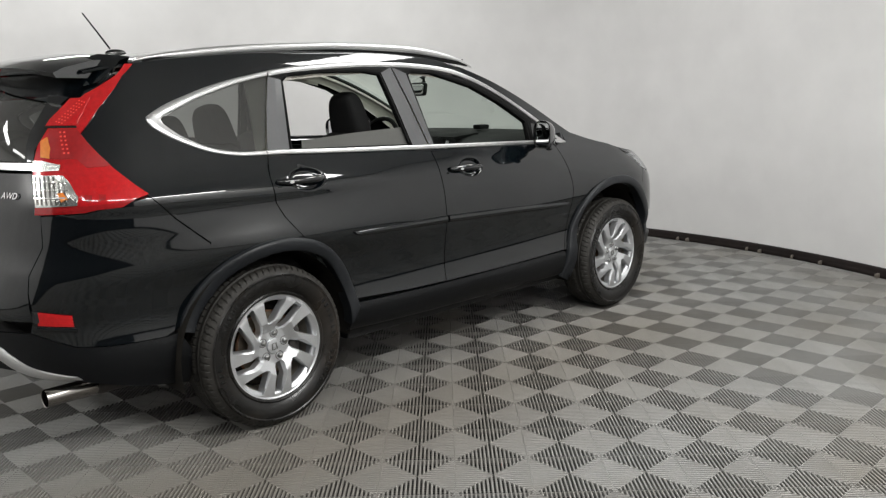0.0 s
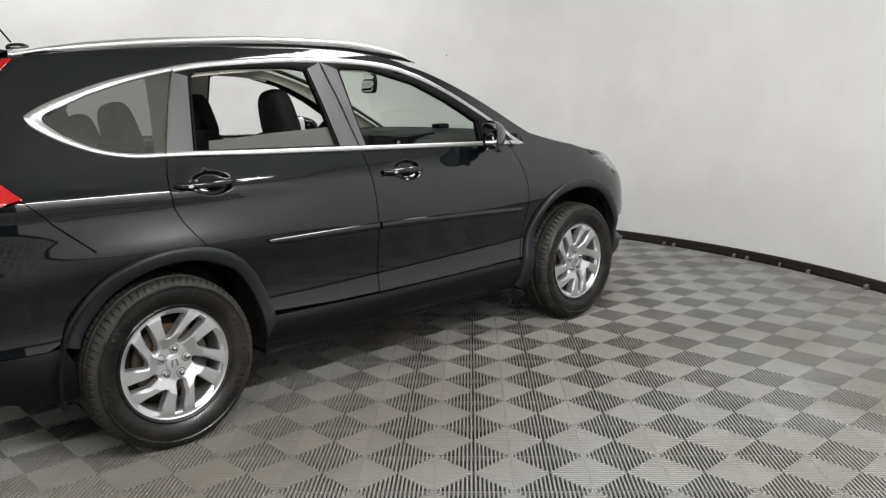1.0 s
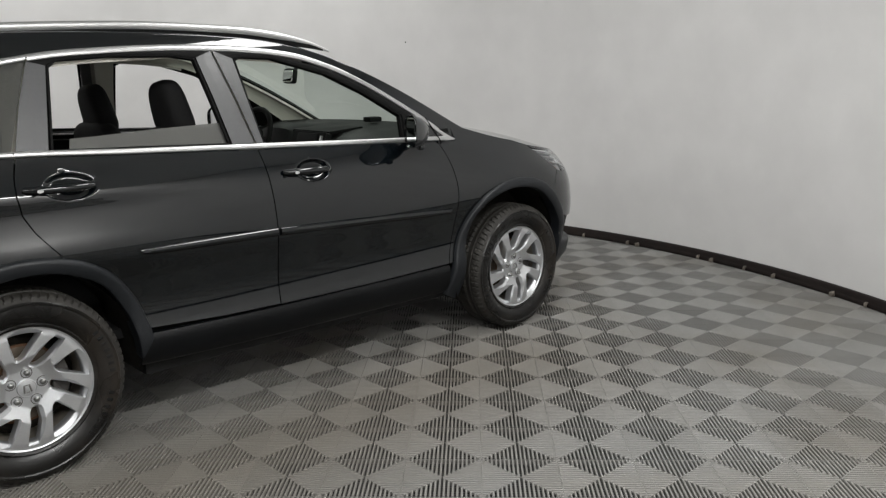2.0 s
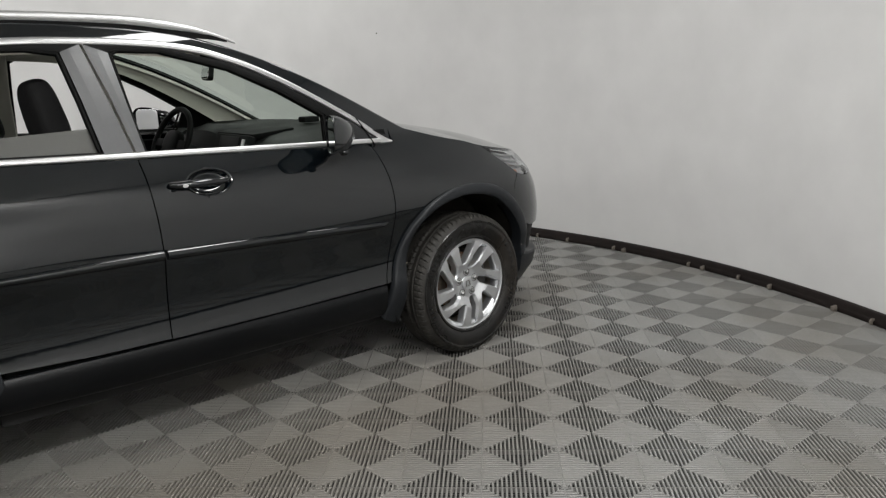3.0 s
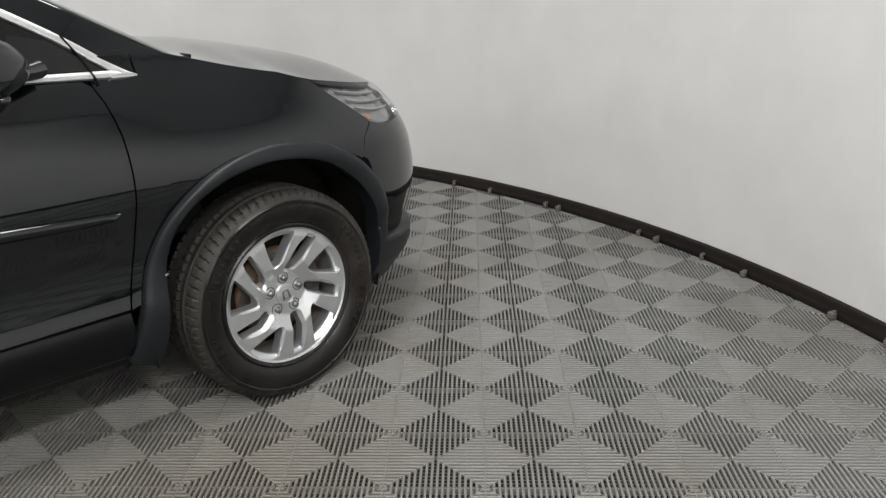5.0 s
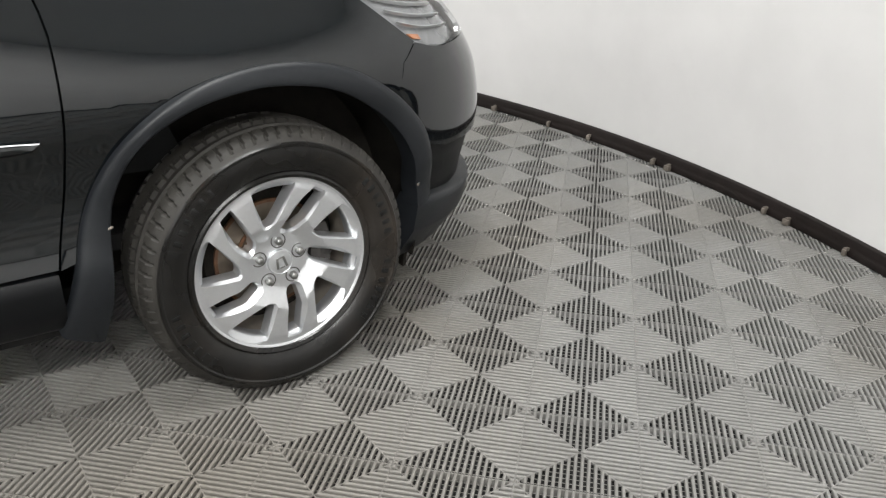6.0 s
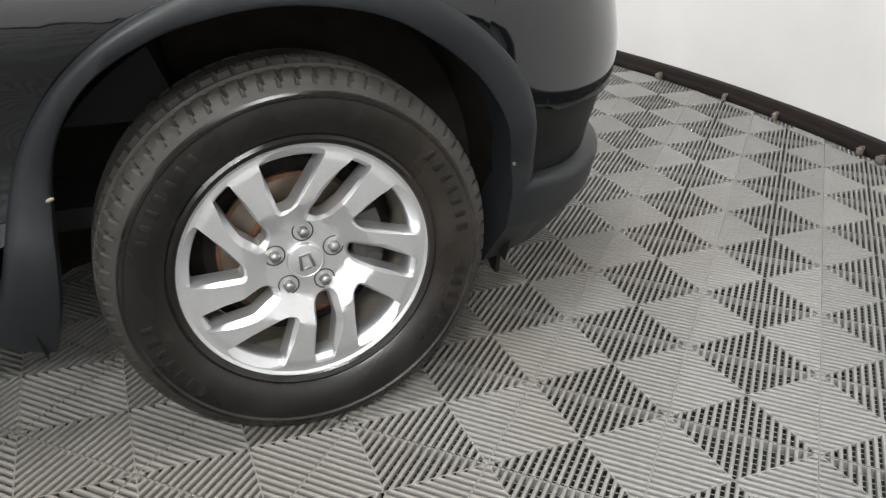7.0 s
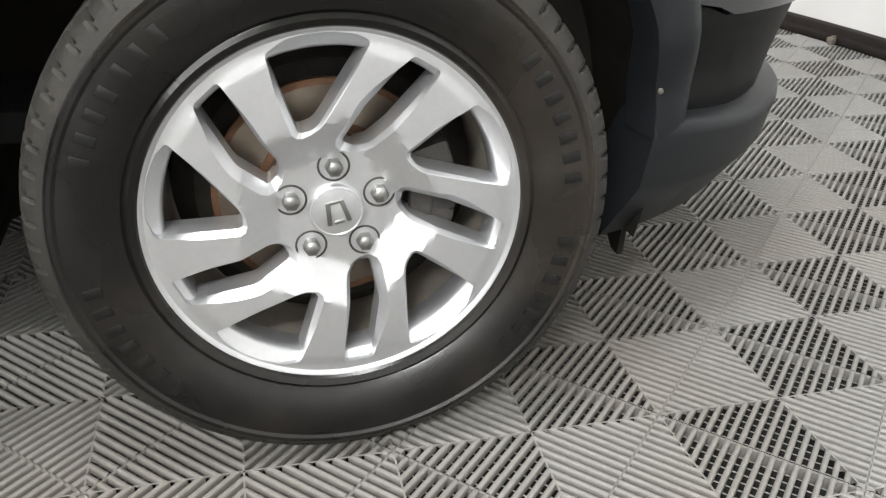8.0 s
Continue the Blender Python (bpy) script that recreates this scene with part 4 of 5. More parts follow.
    ribbon("rear_skid", [(-1.50, 0.50), (-1.20, 0.500), (-1.11, 0.462), (-1.02, 0.415), (-0.86, 0.378)], [(-1.50, 0.44), (-1.215, 0.440), (-1.12, 0.405), (-1.02, 0.375), (-0.84, 0.362)], CHROME, car, side, n=40, label="silver skid strip under the rear bumper")
    # arch liners and flaps
    for x0, r, z0 in ((2.635, 0.462, 0.350), (0.0, 0.432, 0.350)):
        bm = bmesh.new()
        low = 52 if x0 > 1 else -6
        revolve(bm, [(r, -0.848), (r - 0.006, -0.70), (r, -0.56), (r - 0.05, -0.53), (0.06, -0.53)], 48, start=radians(low), turn=radians(194 - low))
        if x0 > 1:                                          # set back behind the lower bumper
            revolve(bm, [(r, -0.785), (r - 0.006, -0.70), (r, -0.56), (r - 0.05, -0.53), (0.06, -0.53)], 16, start=radians(-14), turn=radians(66))
        bmesh.ops.recalc_face_normals(bm, faces=bm.faces[:])
        bmesh.ops.transform(bm, matrix=Matrix.Translation((x0, 0, z0)) @ Matrix.Diagonal((1, 1 if side < 0 else -1, 1, 1)), verts=bm.verts[:])
        part("arch_liner", bm, LINER, car, "rough black wheel arch liner")
    for x, z0, z1, lean in ((3.105, 0.155, 0.250, -14),):
        bm = bmesh.new()
        box(bm, x, side * 0.685, (z0 + z1) / 2, 0.012, 0.10, z1 - z0, 0.005, pose(0, 0, 0, 0, lean, 0))
        for v in bm.verts:                                  # drawn to a point at its outer foot
            if v.co.z < (z0 + z1) / 2:
                v.co.y = side * (0.675 + 0.25 * (abs(v.co.y) - 0.675))
        part("mud_flap", bm, LINER, car, "black mud flap")
    for u, z in ((2.236, 0.528), (3.082, 0.482)):
        bm = bmesh.new()
        p = shell(u, z, side) + shell_normal(u, z, side) * 0.022
        pillow(bm, p.x, p.y, p.z, 0.010 if u < 3 else 0.005, 0.004, 0.0035 if u < 3 else 0.006, 2.5, pose(0, 0, 0, 0, -14, 0), 8)
        part("trim_clip", bm, BOLT, car, "pale plastic trim clip")
    # inner skins that stop the view through the panel gaps
    panel("door_inner", [(0.50, 0.43), (2.20, 0.43), (2.26, 1.085), (1.0, 1.128), (0.05, 1.165), (0.0, 1.0), (0.17, 0.86), (0.36, 0.77), (0.48, 0.62)], DASH, car, side, lift=-0.050, step=0.12, label="black door trim")
    panel("wing_inner", [(2.10, 0.60), (2.14, 1.07), (2.36, 1.12), (2.9, 1.00), (3.12, 0.85), (3.0, 0.80), (2.64, 0.90), (2.3, 0.80)], UNDER, car, side, lift=-0.030, step=0.12)
    panel("quarter_inner", [(0.20, 0.84), (0.06, 1.15), (-0.40, 1.26), (-0.9, 1.2), (-0.98, 0.70), (-0.90, 0.45), (-0.42, 0.45), (-0.30, 0.72), (-0.05, 0.86)], UNDER, car, side, lift=-0.035, step=0.12)
    panel("bumper_inner", [(3.12, 0.83), (UF, 0.90), (UF, 0.30), (3.15, 0.33)], UNDER, car, side, lift=-0.045, step=0.12)
    # cant rail and pillar trims inside
    ribbon("cant_trim", along(TOP_OUT, 0.2, 1.42, 16, 0.02), along(TOP_OUT, 0.2, 1.42, 16, -0.045), HEADLINER, car, side, ((0, -0.03), (0.5, -0.028), (1, -0.035)), 40)
    ribbon("centre_pillar_trim", [(0.905, 1.55), (0.94, 1.36), (0.965, 1.13)], [(1.035, 1.55), (1.05, 1.36), (1.085, 1.13)], HEADLINER, car, side, ((0, -0.02), (0.1, -0.045), (0.9, -0.045), (1, -0.02)), 20)
    ribbon("rear_pillar_trim", [(0.08, 1.52), (0.06, 1.36), (0.03, 1.17)], [(0.235, 1.52), (0.20, 1.36), (0.185, 1.17)], HEADLINER, car, side, ((0, -0.02), (0.1, -0.05), (0.9, -0.05), (1, -0.02)), 20)

# lowered glass in the near rear door
panel("door_glass", [(0.262, 1.17), (0.277, 1.230), (0.371, 1.233), (0.60, 1.246), (0.905, 1.256), (0.91, 1.15), (0.6, 1.16)], DOOR_GLASS, car, -1, lift=-0.016, thick=0.004, label="tinted glass wound halfway down")

# spoiler, third lamp, aerial, exhaust, badge
bm = bmesh.new()
rows = []
for k in range(25):
    y = -0.57 + 1.14 * k / 24
    b = 1 - (abs(y) / 0.57) ** 4
    drop = 0.0
    row = [(-0.40, 1.578 + 0.035 * b), (-0.55, 1.572 + 0.038 * b), (-0.66 - 0.07 * b, 1.545 + 0.030 * b), (-0.70 - 0.08 * b, 1.525 + 0.030 * b), (-0.69 - 0.07 * b, 1.508 + 0.028 * b), (-0.56, 1.505 + 0.02 * b), (-0.44, 1.52 + 0.02 * b)]
    rows.append([bm.verts.new((x, y, z)) for x, z in row])
for a, b in zip(rows, rows[1:]):
    for k in range(7):
        bm.faces.new((a[k], b[k], b[(k + 1) % 7], a[(k + 1) % 7]))
bm.faces.new(rows[0])
bm.faces.new(rows[-1][::-1])
bmesh.ops.recalc_face_normals(bm, faces=bm.faces[:])
spoiler = part("roof_spoiler", bm, PAINT, car, "black rear roof spoiler", 50)
bm = bmesh.new()
box(bm, -0.772, 0, 1.546, 0.012, 0.44, 0.018, 0.004)
part("third_brake_lamp", bm, LAMP_RED, spoiler)
bm = bmesh.new()
pillow(bm, -0.190, 0.0, 1.626, 0.050, 0.016, 0.020, 2.2)
aerial = part("aerial", bm, PAINT, car, "short black whip aerial")
bm = bmesh.new()
sweep(bm, [(-0.215, 0.0, 1.648), (-0.27, -0.004, 1.722), (-0.330, -0.010, 1.800)], [0.0045, 0.0040, 0.0032], 8)
part("mast", bm, RUBBER, aerial)
bm = bmesh.new()
revolve(bm, [(0.036, 0.0), (0.036, 0.19), (0.030, 0.20), (0.030, 0.19), (0.0335, 0.19), (0.033, 0.002), (0.036, 0.0)], 32)
bmesh.ops.recalc_face_normals(bm, faces=bm.faces[:])
bmesh.ops.transform(bm, matrix=pose(-0.875, -0.60, 0.300, 0, 4, -90), verts=bm.verts[:])
part("exhaust_tip", bm, TIP, car, "chrome exhaust tip")
bm = bmesh.new()
sweep(bm, [(-0.75, -0.60, 0.29), (-0.4, -0.58, 0.28), (0.4, -0.3, 0.26), (2.0, -0.2, 0.26)], 0.028, 12)
part("exhaust_pipe", bm, CAST, car)
# raised chrome letters on the tailgate
word = bpy.data.curves.new("letters", "FONT")
word.body, word.size, word.extrude, word.shear, word.resolution_u = "AWD", 0.036, 0.0025, 0.15, 3
word_ob = bpy.data.objects.new("letters", word)
letters = bpy.data.meshes.new_from_object(word_ob)
bpy.data.objects.remove(word_ob)
letters.materials.clear()
letters.materials.append(CHROME_SHINY)
ends = shell(-1.208, 1.060), shell(-1.100, 1.060)
across = (ends[1] - ends[0]).normalized()
outward = shell_normal(-1.14, 1.07)
upright = outward.cross(across).normalized()
sign = new("tailgate_lettering", letters)
sign.parent = car
sign["label"] = "raised chrome letters on the tailgate"
sign.matrix_basis = Matrix.Translation(ends[0] + outward * 0.008) @ Matrix((across, upright, outward)).transposed().to_4x4()
# floor pan and rear structure under the car
bm = bmesh.new()
box(bm, 1.33, 0, 0.300, 1.72, 1.56, 0.10, 0.02)
box(bm, 1.30, 0, 0.36, 4.0, 1.04, 0.16, 0.02)
box(bm, 3.12, 0, 0.36, 0.30, 1.10, 0.12, 0.03)
box(bm, -0.60, 0, 0.42, 0.40, 1.20, 0.12, 0.03)
box(bm, 2.72, 0, 0.70, 0.9, 1.05, 0.55, 0.03)
part("floor_pan", bm, UNDER, car, "dark underbody")
for x in (0.0, 2.635):
    bm = bmesh.new()
    sweep(bm, [(x, -0.76, 0.353), (x, 0, 0.33), (x, 0.76, 0.353)], 0.035, 10)
    part("axle", bm, CAST, car)
# ---- cabin ----
def seat(name, x, y, width, head_x, head_top, label):
    s = thing(name, Matrix(), "", "")
    s["label"] = label
    s.parent = car
    tilt = pose(0, 0, 0, 0, -14, 0)
    bm = bmesh.new()
    pillow(bm, x + 0.22, y, 0.60, 0.26, width / 2, 0.09, 4)
    part("seat_cushion", bm, FABRIC, s)
    bm = bmesh.new()
    pillow(bm, head_x + 0.045, y, 0.93, 0.075, width / 2, 0.30, 3.6, tilt)
    part("backrest", bm, FABRIC, s)
    bm = bmesh.new()
    pillow(bm, head_x, y, head_top - 0.125, 0.058, 0.135, 0.128, 3.6, tilt)
    for v in bm.verts:                                      # narrower towards the top
        t = (v.co.z - head_top + 0.25) / 0.25
        v.co.y = y + (v.co.y - y) * (1.04 - 0.34 * t)
        v.co.x = head_x + (v.co.x - head_x) * (1.05 - 0.15 * t)
    part("headrest", bm, FABRIC, s)
    bm = bmesh.new()
    for d in (-0.05, 0.05):
        sweep(bm, [(head_x + 0.035, y + d, head_top - 0.32), (head_x + 0.01, y + d, head_top - 0.15)], 0.007, 8)
    part("headrest_post", bm, NUT, s)
    return s


seat("front_seat", 0.80, -0.37, 0.50, 0.865, 1.425, "black cloth front seat")
seat("front_seat", 0.80, 0.37, 0.50, 0.825, 1.405, "black cloth front seat")
seat("rear_seat", 0.02, -0.38, 0.48, 0.065, 1.385, "black cloth rear seat")
seat("rear_seat", 0.02, 0.38, 0.48, 0.065, 1.385, "black cloth rear seat")
seat("rear_seat", 0.02, 0.0, 0.30, 0.050, 1.33, "black cloth middle rear seat")

bm = bmesh.new()
lines = []
for k in range(29):
    y = -0.72 + 1.44 * k / 28
    hood_up = 0.045 * math.exp(-((y - 0.37) / 0.20) ** 4)
    e = 1 - 0.10 * (abs(y) / 0.72) ** 4
    lines.append([bm.verts.new((x, y, z)) for x, z in ((1.82, 0.60), (1.80, 0.92), (1.83, 1.03), (1.88, 1.085 + hood_up), (1.96, 1.115 + hood_up), (2.06, 1.132 + 0.4 * hood_up), (2.30 * e + 0.23 * (1 - e), 1.150), (2.47 * e + 0.24 * (1 - e), 1.150), (2.47, 0.60))])
for a, b in zip(lines, lines[1:]):
    for k in range(8):
        bm.faces.new((a[k], b[k], b[k + 1], a[k + 1]))
bm.faces.new(lines[0][::-1])
bm.faces.new(lines[-1])
bmesh.ops.recalc_face_normals(bm, faces=bm.faces[:])
dash = part("dashboard", bm, DASH, car, "dark moulded dashboard", 40)
bm = bmesh.new()
box(bm, 1.845, -0.02, 1.055, 0.05, 0.32, 0.14, 0.012, pose(0, 0, 0, 0, 18, 0))
part("centre_console", bm, DASH, dash)
bm = bmesh.new()
box(bm, 1.832, -0.02, 1.075, 0.03, 0.19, 0.085, 0.006, pose(0, 0, 0, 0, 18, 0))
part("screen", bm, INSERT, dash, "dark centre screen")
for y in (-0.155,):
    bm = bmesh.new()
    box(bm, 1.822, y, 1.052, 0.03, 0.016, 0.115, 0.004, pose(0, 0, 0, 0, 18, 0))
    part("console_trim", bm, CHROME, dash, "bright strip beside the screen")
# very dark low box across the middle of the dashboard top
bm = bmesh.new()
box(bm, 2.00, 0.02, 1.124, 0.24, 0.36, 0.030, 0.010, pose(0, 0, 0, 0, -4, 0))
part("display_hood", bm, RUBBER, dash, "flat black panel on the dashboard top")
bm = bmesh.new()
for k in range(4):
    box(bm, 1.826, -0.45, 1.045 - 0.018 * k, 0.02, 0.14, 0.006, 0.001)
part("air_vent", bm, RUBBER, dash)
# steering wheel
steering = thing("steering_wheel", pose(1.700, 0.37, 1.075, 0, -66, 0), "", "")
steering.parent = car
steering["label"] = "black steering wheel"
bm = bmesh.new()
ring = [(0.185 * math.cos(2 * math.pi * k / 48), 0.185 * math.sin(2 * math.pi * k / 48), 0) for k in range(49)]
sweep(bm, ring, 0.0155, 10)
part("wheel_rim", bm, RUBBER, steering)
bm = bmesh.new()
pillow(bm, 0, 0, -0.01, 0.075, 0.085, 0.03, 3)
part("wheel_boss", bm, RUBBER, steering)
bm = bmesh.new()
for a in (90, 270, 180):
    box(bm, 0.115 * math.cos(radians(a)), 0.115 * math.sin(radians(a)), -0.005, 0.12, 0.045, 0.018, 0.006, pose(0, 0, 0, 0, 0, a))
part("wheel_spoke", bm, RUBBER, steering)
bm = bmesh.new()
sweep(bm, [(0, 0, -0.02), (0, 0, -0.30)], 0.035, 12, 1.0, Vector((1, 0, 0)))
part("column", bm, DASH, steering)
# rear-view mirror and pass card on the glass
bm = bmesh.new()
pillow(bm, 1.770, 0.03, 1.432, 0.014, 0.100, 0.041, 6.0, pose(0, 0, 0, 0, 8, -17))
rvm = part("rear_view_mirror", bm, DASH, car, "black rear-view mirror")
bm = bmesh.new()
pillow(bm, 1.757, 0.034, 1.431, 0.004, 0.090, 0.033, 7.0, pose(0, 0, 0, 0, 8, -17))
part("mirror_glass", bm, MIRROR, rvm)
bm = bmesh.new()
sweep(bm, [(1.785, 0.03, 1.445), (1.81, 0.02, 1.480), (1.80, 0.02, 1.508)], [0.010, 0.012, 0.022], 10)
part("mirror_arm", bm, DASH, rvm)
bm = bmesh.new()
box(bm, 2.30, -0.02, 1.172, 0.09, 0.07, 0.03, 0.008)
part("dash_sensor", bm, DASH, dash)
bm = bmesh.new()
box(bm, 1.33, 0, 0.43, 2.5, 1.42, 0.04, 0.0)
box(bm, -0.50, 0, 0.62, 0.75, 1.20, 0.04, 0.0)
part("cabin_carpet", bm, FABRIC, car)
bm = bmesh.new()
box(bm, -0.36, 0, 1.06, 0.55, 1.22, 0.015, 0.004)
part("luggage_cover", bm, FABRIC, car)
# ---- wheels ----


def tyre_mesh():
    """Tyre with grooved tread, shoulder blocks and a banded sidewall; its outer side faces -y."""
    prof = [(0.224, -0.080), (0.232, -0.094), (0.240, -0.098), (0.246, -0.094), (0.252, -0.099), (0.266, -0.106), (0.285, -0.111), (0.303, -0.1115), (0.312, -0.1110), (0.316, -0.1138),
            (0.3205, -0.1140), (0.3245, -0.1085), (0.333, -0.1025), (0.341, -0.097), (0.3475, -0.089), (0.352, -0.079),
            (0.3545, -0.066), (0.3555, -0.062), (0.3556, -0.052), (0.3558, -0.050), (0.3562, -0.024), (0.3563, -0.020), (0.3565, -0.010), (0.3565, -0.008)]
    prof = prof + [(r, -y) for r, y in prof[::-1]]
    steps = 504
    verts, faces = [], []
    for i in range(steps):
        a = 2 * math.pi * i / steps
        for k, (r, y) in enumerate(prof):
            block = (i + (k if y < 0 else -k) // 2) % 7
            ay = abs(y)
            g = 0.0
            if 0.050 <= ay <= 0.0625 and ay not in (0.050, 0.0625):
                g = 0.007 if 0.0515 < ay < 0.0621 else 0.0
            if 0.019 < ay < 0.0245:
                g = 0.007
            if ay > 0.0625 and r > 0.337 and block == 0:
                g = 0.009 if r > 0.340 else 0.004
            if ay < 0.05 and (i + (2 if y > 0 else 0)) % 7 == 0 and g == 0:
                g = 0.006
            verts.append(((r - g) * math.cos(a), y, (r - g) * math.sin(a)))
    n = len(prof)
    for i in range(steps):
        j = (i + 1) % steps
        for k in range(n - 1):
            faces.append((i * n + k, j * n + k, j * n + k + 1, i * n + k + 1))
    me = bpy.data.meshes.new("tyre")
    me.from_pydata(verts, [], faces)
    me.shade_smooth()
    me.set_sharp_from_angle(angle=radians(28))
    me.materials.append(TYRE)
    me.materials.append(TREAD)
    for f in me.polygons:
        f.material_index = int(min(math.hypot(me.vertices[v].co.x, me.vertices[v].co.z) for v in f.vertices) > 0.3235)
    return me


def polar(r, deg):
    return Vector((r * math.cos(radians(deg)), 0, r * math.sin(radians(deg))))


def rounded(corners, step=0.0036):
    """A closed outline with its corners cut round, evenly sampled."""
    line = corners
    for reach in (0.0030, 0.0013):
        line = [p + (q - p) * t for p, q in zip(line, line[1:] + line[:1]) for t in (min(0.4, reach / (q - p).length), 1 - min(0.4, reach / (q - p).length))]
    sides = [(q - p).length for p, q in zip(line, line[1:] + line[:1])]
    n = int(sum(sides) / step)
    made, k, gone = [], 0, 0.0
    for i in range(n):
        goal = sum(sides) * i / n
        while k < len(sides) - 1 and gone + sides[k] < goal:
            gone += sides[k]
            k += 1
        made.append(line[k].lerp(line[(k + 1) % len(line)], (goal - gone) / sides[k]))
    return made


# the wide window between the two arms of a spoke and the slot beside it: corners as radius and degrees, then the bevels
# (width, drop) on the side of the larger angle and on the other
WINDOWS = (([(0.2140, 110.5), (0.2220, 104.0), (0.2235, 97.0), (0.2235, 90.0), (0.2215, 83.0), (0.2160, 78.5), (0.119, 99.0), (0.113, 104.0), (0.114, 112.0)],
            ((0.0, 0.048), (0.0, 0.0085), (0.0060, 0.0008), (0.0068, 0.0)), ((0.0, 0.048), (0.0, 0.0060), (0.0030, 0.0006), (0.0038, 0.0))),
           ([(0.2140, 64.6), (0.2140, 54.4), (0.135, 58.8), (0.094, 63.0), (0.082, 71.0), (0.087, 83.5), (0.137, 75.8)],
            ((0.0, 0.048), (0.0, 0.0120), (0.0105, 0.0006), (0.0112, 0.0)), ((0.0, 0.048), (0.0, 0.0080), (0.0045, 0.0008), (0.0052, 0.0))))


def build_wheel():
    wheel = thing("wheel", Matrix(), "", "")
    tyre = new("tyre", tyre_mesh())
    tyre.parent = wheel
    tyre["label"] = "black all-season tyre with worn tread"
    # raised bands on the sidewall where the maker's marks stand
    for start, count, size in ((128, 7, 0.020), (192, 7, 0.020), (8, 7, 0.020), (-42, 7, 0.020)):
        for k in range(count):
            a = start + k * 5.4
            bm = bmesh.new()
            m = pose(0.293 * math.cos(radians(a)), -0.1112, 0.293 * math.sin(radians(a)), 90, 0, 0) @ pose(0, 0, 0, 0, 0, a)
            box(bm, 0, 0, 0, 0.022, 0.013, 0.0030, 0.0012)
            bmesh.ops.transform(bm, matrix=m, verts=bm.verts[:])
            part("sidewall_mark", bm, TYRE_MARK, wheel)
    # rim: lip, barrel and back
    bm = bmesh.new()
    revolve(bm, [(0.226, 0.085), (0.238, 0.090), (0.238, 0.083), (0.222, 0.078), (0.214, 0.03), (0.206, -0.035), (0.2045, -0.048), (0.2035, -0.058), (0.2045, -0.0700), (0.2080, -0.0745), (0.2210, -0.0815),
                 (0.2250, -0.0870), (0.2285, -0.0900), (0.2330, -0.0905), (0.2365, -0.0885), (0.2385, -0.0850), (0.2385, -0.0800), (0.2300, -0.0760)], 120)
    bmesh.ops.recalc_face_normals(bm, faces=bm.faces[:])
    rim = part("rim", bm, ALLOY, wheel, "silver alloy rim with five split spokes", 40)
    bm = bmesh.new()
    revolve(bm, [(0.2055, -0.030), (0.204, 0.02), (0.205, 0.080)], 96)
    bmesh.ops.reverse_faces(bm, faces=bm.faces[:])
    part("barrel", bm, ALLOY_INNER, wheel)

    # one cast face: ten windows in five pairs, with bevelled edges and deep walls
    def face(x, z):
        r = math.hypot(x, z)
        a = (math.degrees(math.atan2(z, x)) - 105 + 36) % 72 - 36                     # from the axis of the nearest spoke pair
        drop = min(1.0, max(0.0, (0.116 - r * math.cos(radians(a))) / 0.046))
        tip = min(1.0, max(0.0, (r - 0.2056) / 0.0072))                                 # the arms end a little proud of the rim
        return -0.0880 + 0.0260 * drop + 0.0022 * tip
    bm = bmesh.new()
    flat_pts, flat_edges, holes = [], [], []

    def ring(points):
        first, n = len(flat_pts), len(points)
        flat_pts.extend(points)
        flat_edges.extend((first + i, first + (i + 1) % n) for i in range(n))
    for r, n in ((0.2275, 240), (0.0335, 60)):
        ring([Vector((r * math.cos(2 * math.pi * k / n), r * math.sin(2 * math.pi * k / n))) for k in range(n)])
    for k in range(5):
        for corners, left, right in WINDOWS:
            line = rounded([polar(r, a + 72 * k) for r, a in corners])
            n = len(line)
            mid = sum(line, Vector()) / n
            out = []
            for i in range(n):
                d = (line[(i + 1) % n] - line[i - 1]).normalized()
                out.append(Vector((d.z, 0, -d.x)))
            if sum(p.x * q.z - q.x * p.z for p, q in zip(line, line[1:] + line[:1])) < 0:
                out = [-d for d in out]
            rows = []
            for level in range(len(left)):
                row = []
                for p, d in zip(line, out):
                    share = smooth(-0.5, 0.5, d.dot(Vector((-mid.z, 0, mid.x)).normalized()))      # 1 on the side of the larger angle
                    wide, deep = (right[level][m] + (left[level][m] - right[level][m]) * share for m in (0, 1))
                    wide *= smooth(0.222, 0.150, p.length)
                    q = p + d * wide
                    row.append(Vector((q.x, face(q.x, q.z) + deep, q.z)))
                rows.append(row)
            made = [[bm.verts.new(p) for p in row] for row in rows]
            for a, b in zip(made, made[1:]):
                for i in range(n):
                    bm.faces.new((a[i], a[(i + 1) % n], b[(i + 1) % n], b[i]))
            edge = [Vector((p.x, p.z)) for p in rows[-1]]
            holes.append(edge)
            ring(edge)

    def inside(p, loop):
        odd = False
        for a, b in zip(loop, loop[1:] + loop[:1]):
            if (a.y > p.y) != (b.y > p.y) and p.x < (b.x - a.x) * (p.y - a.y) / (b.y - a.y) + a.x:
                odd = not odd
        return odd
    for i in range(26):
        r = 0.040 + 0.0072 * i
        n = int(2 * math.pi * r / 0.0075)
        for k in range(n):
            p = Vector((r * math.cos(2 * math.pi * k / n), r * math.sin(2 * math.pi * k / n)))
            if not any((q - p).length < 0.0035 for h in holes for q in h) and not any(inside(p, h) for h in holes):
                flat_pts.append(p)
    pts, _, tris, *_ = delaunay_2d_cdt(flat_pts, flat_edges, [], 0, 1e-6)
    where_to = [bm.verts.new((p.x, face(p.x, p.y), p.y)) for p in pts]
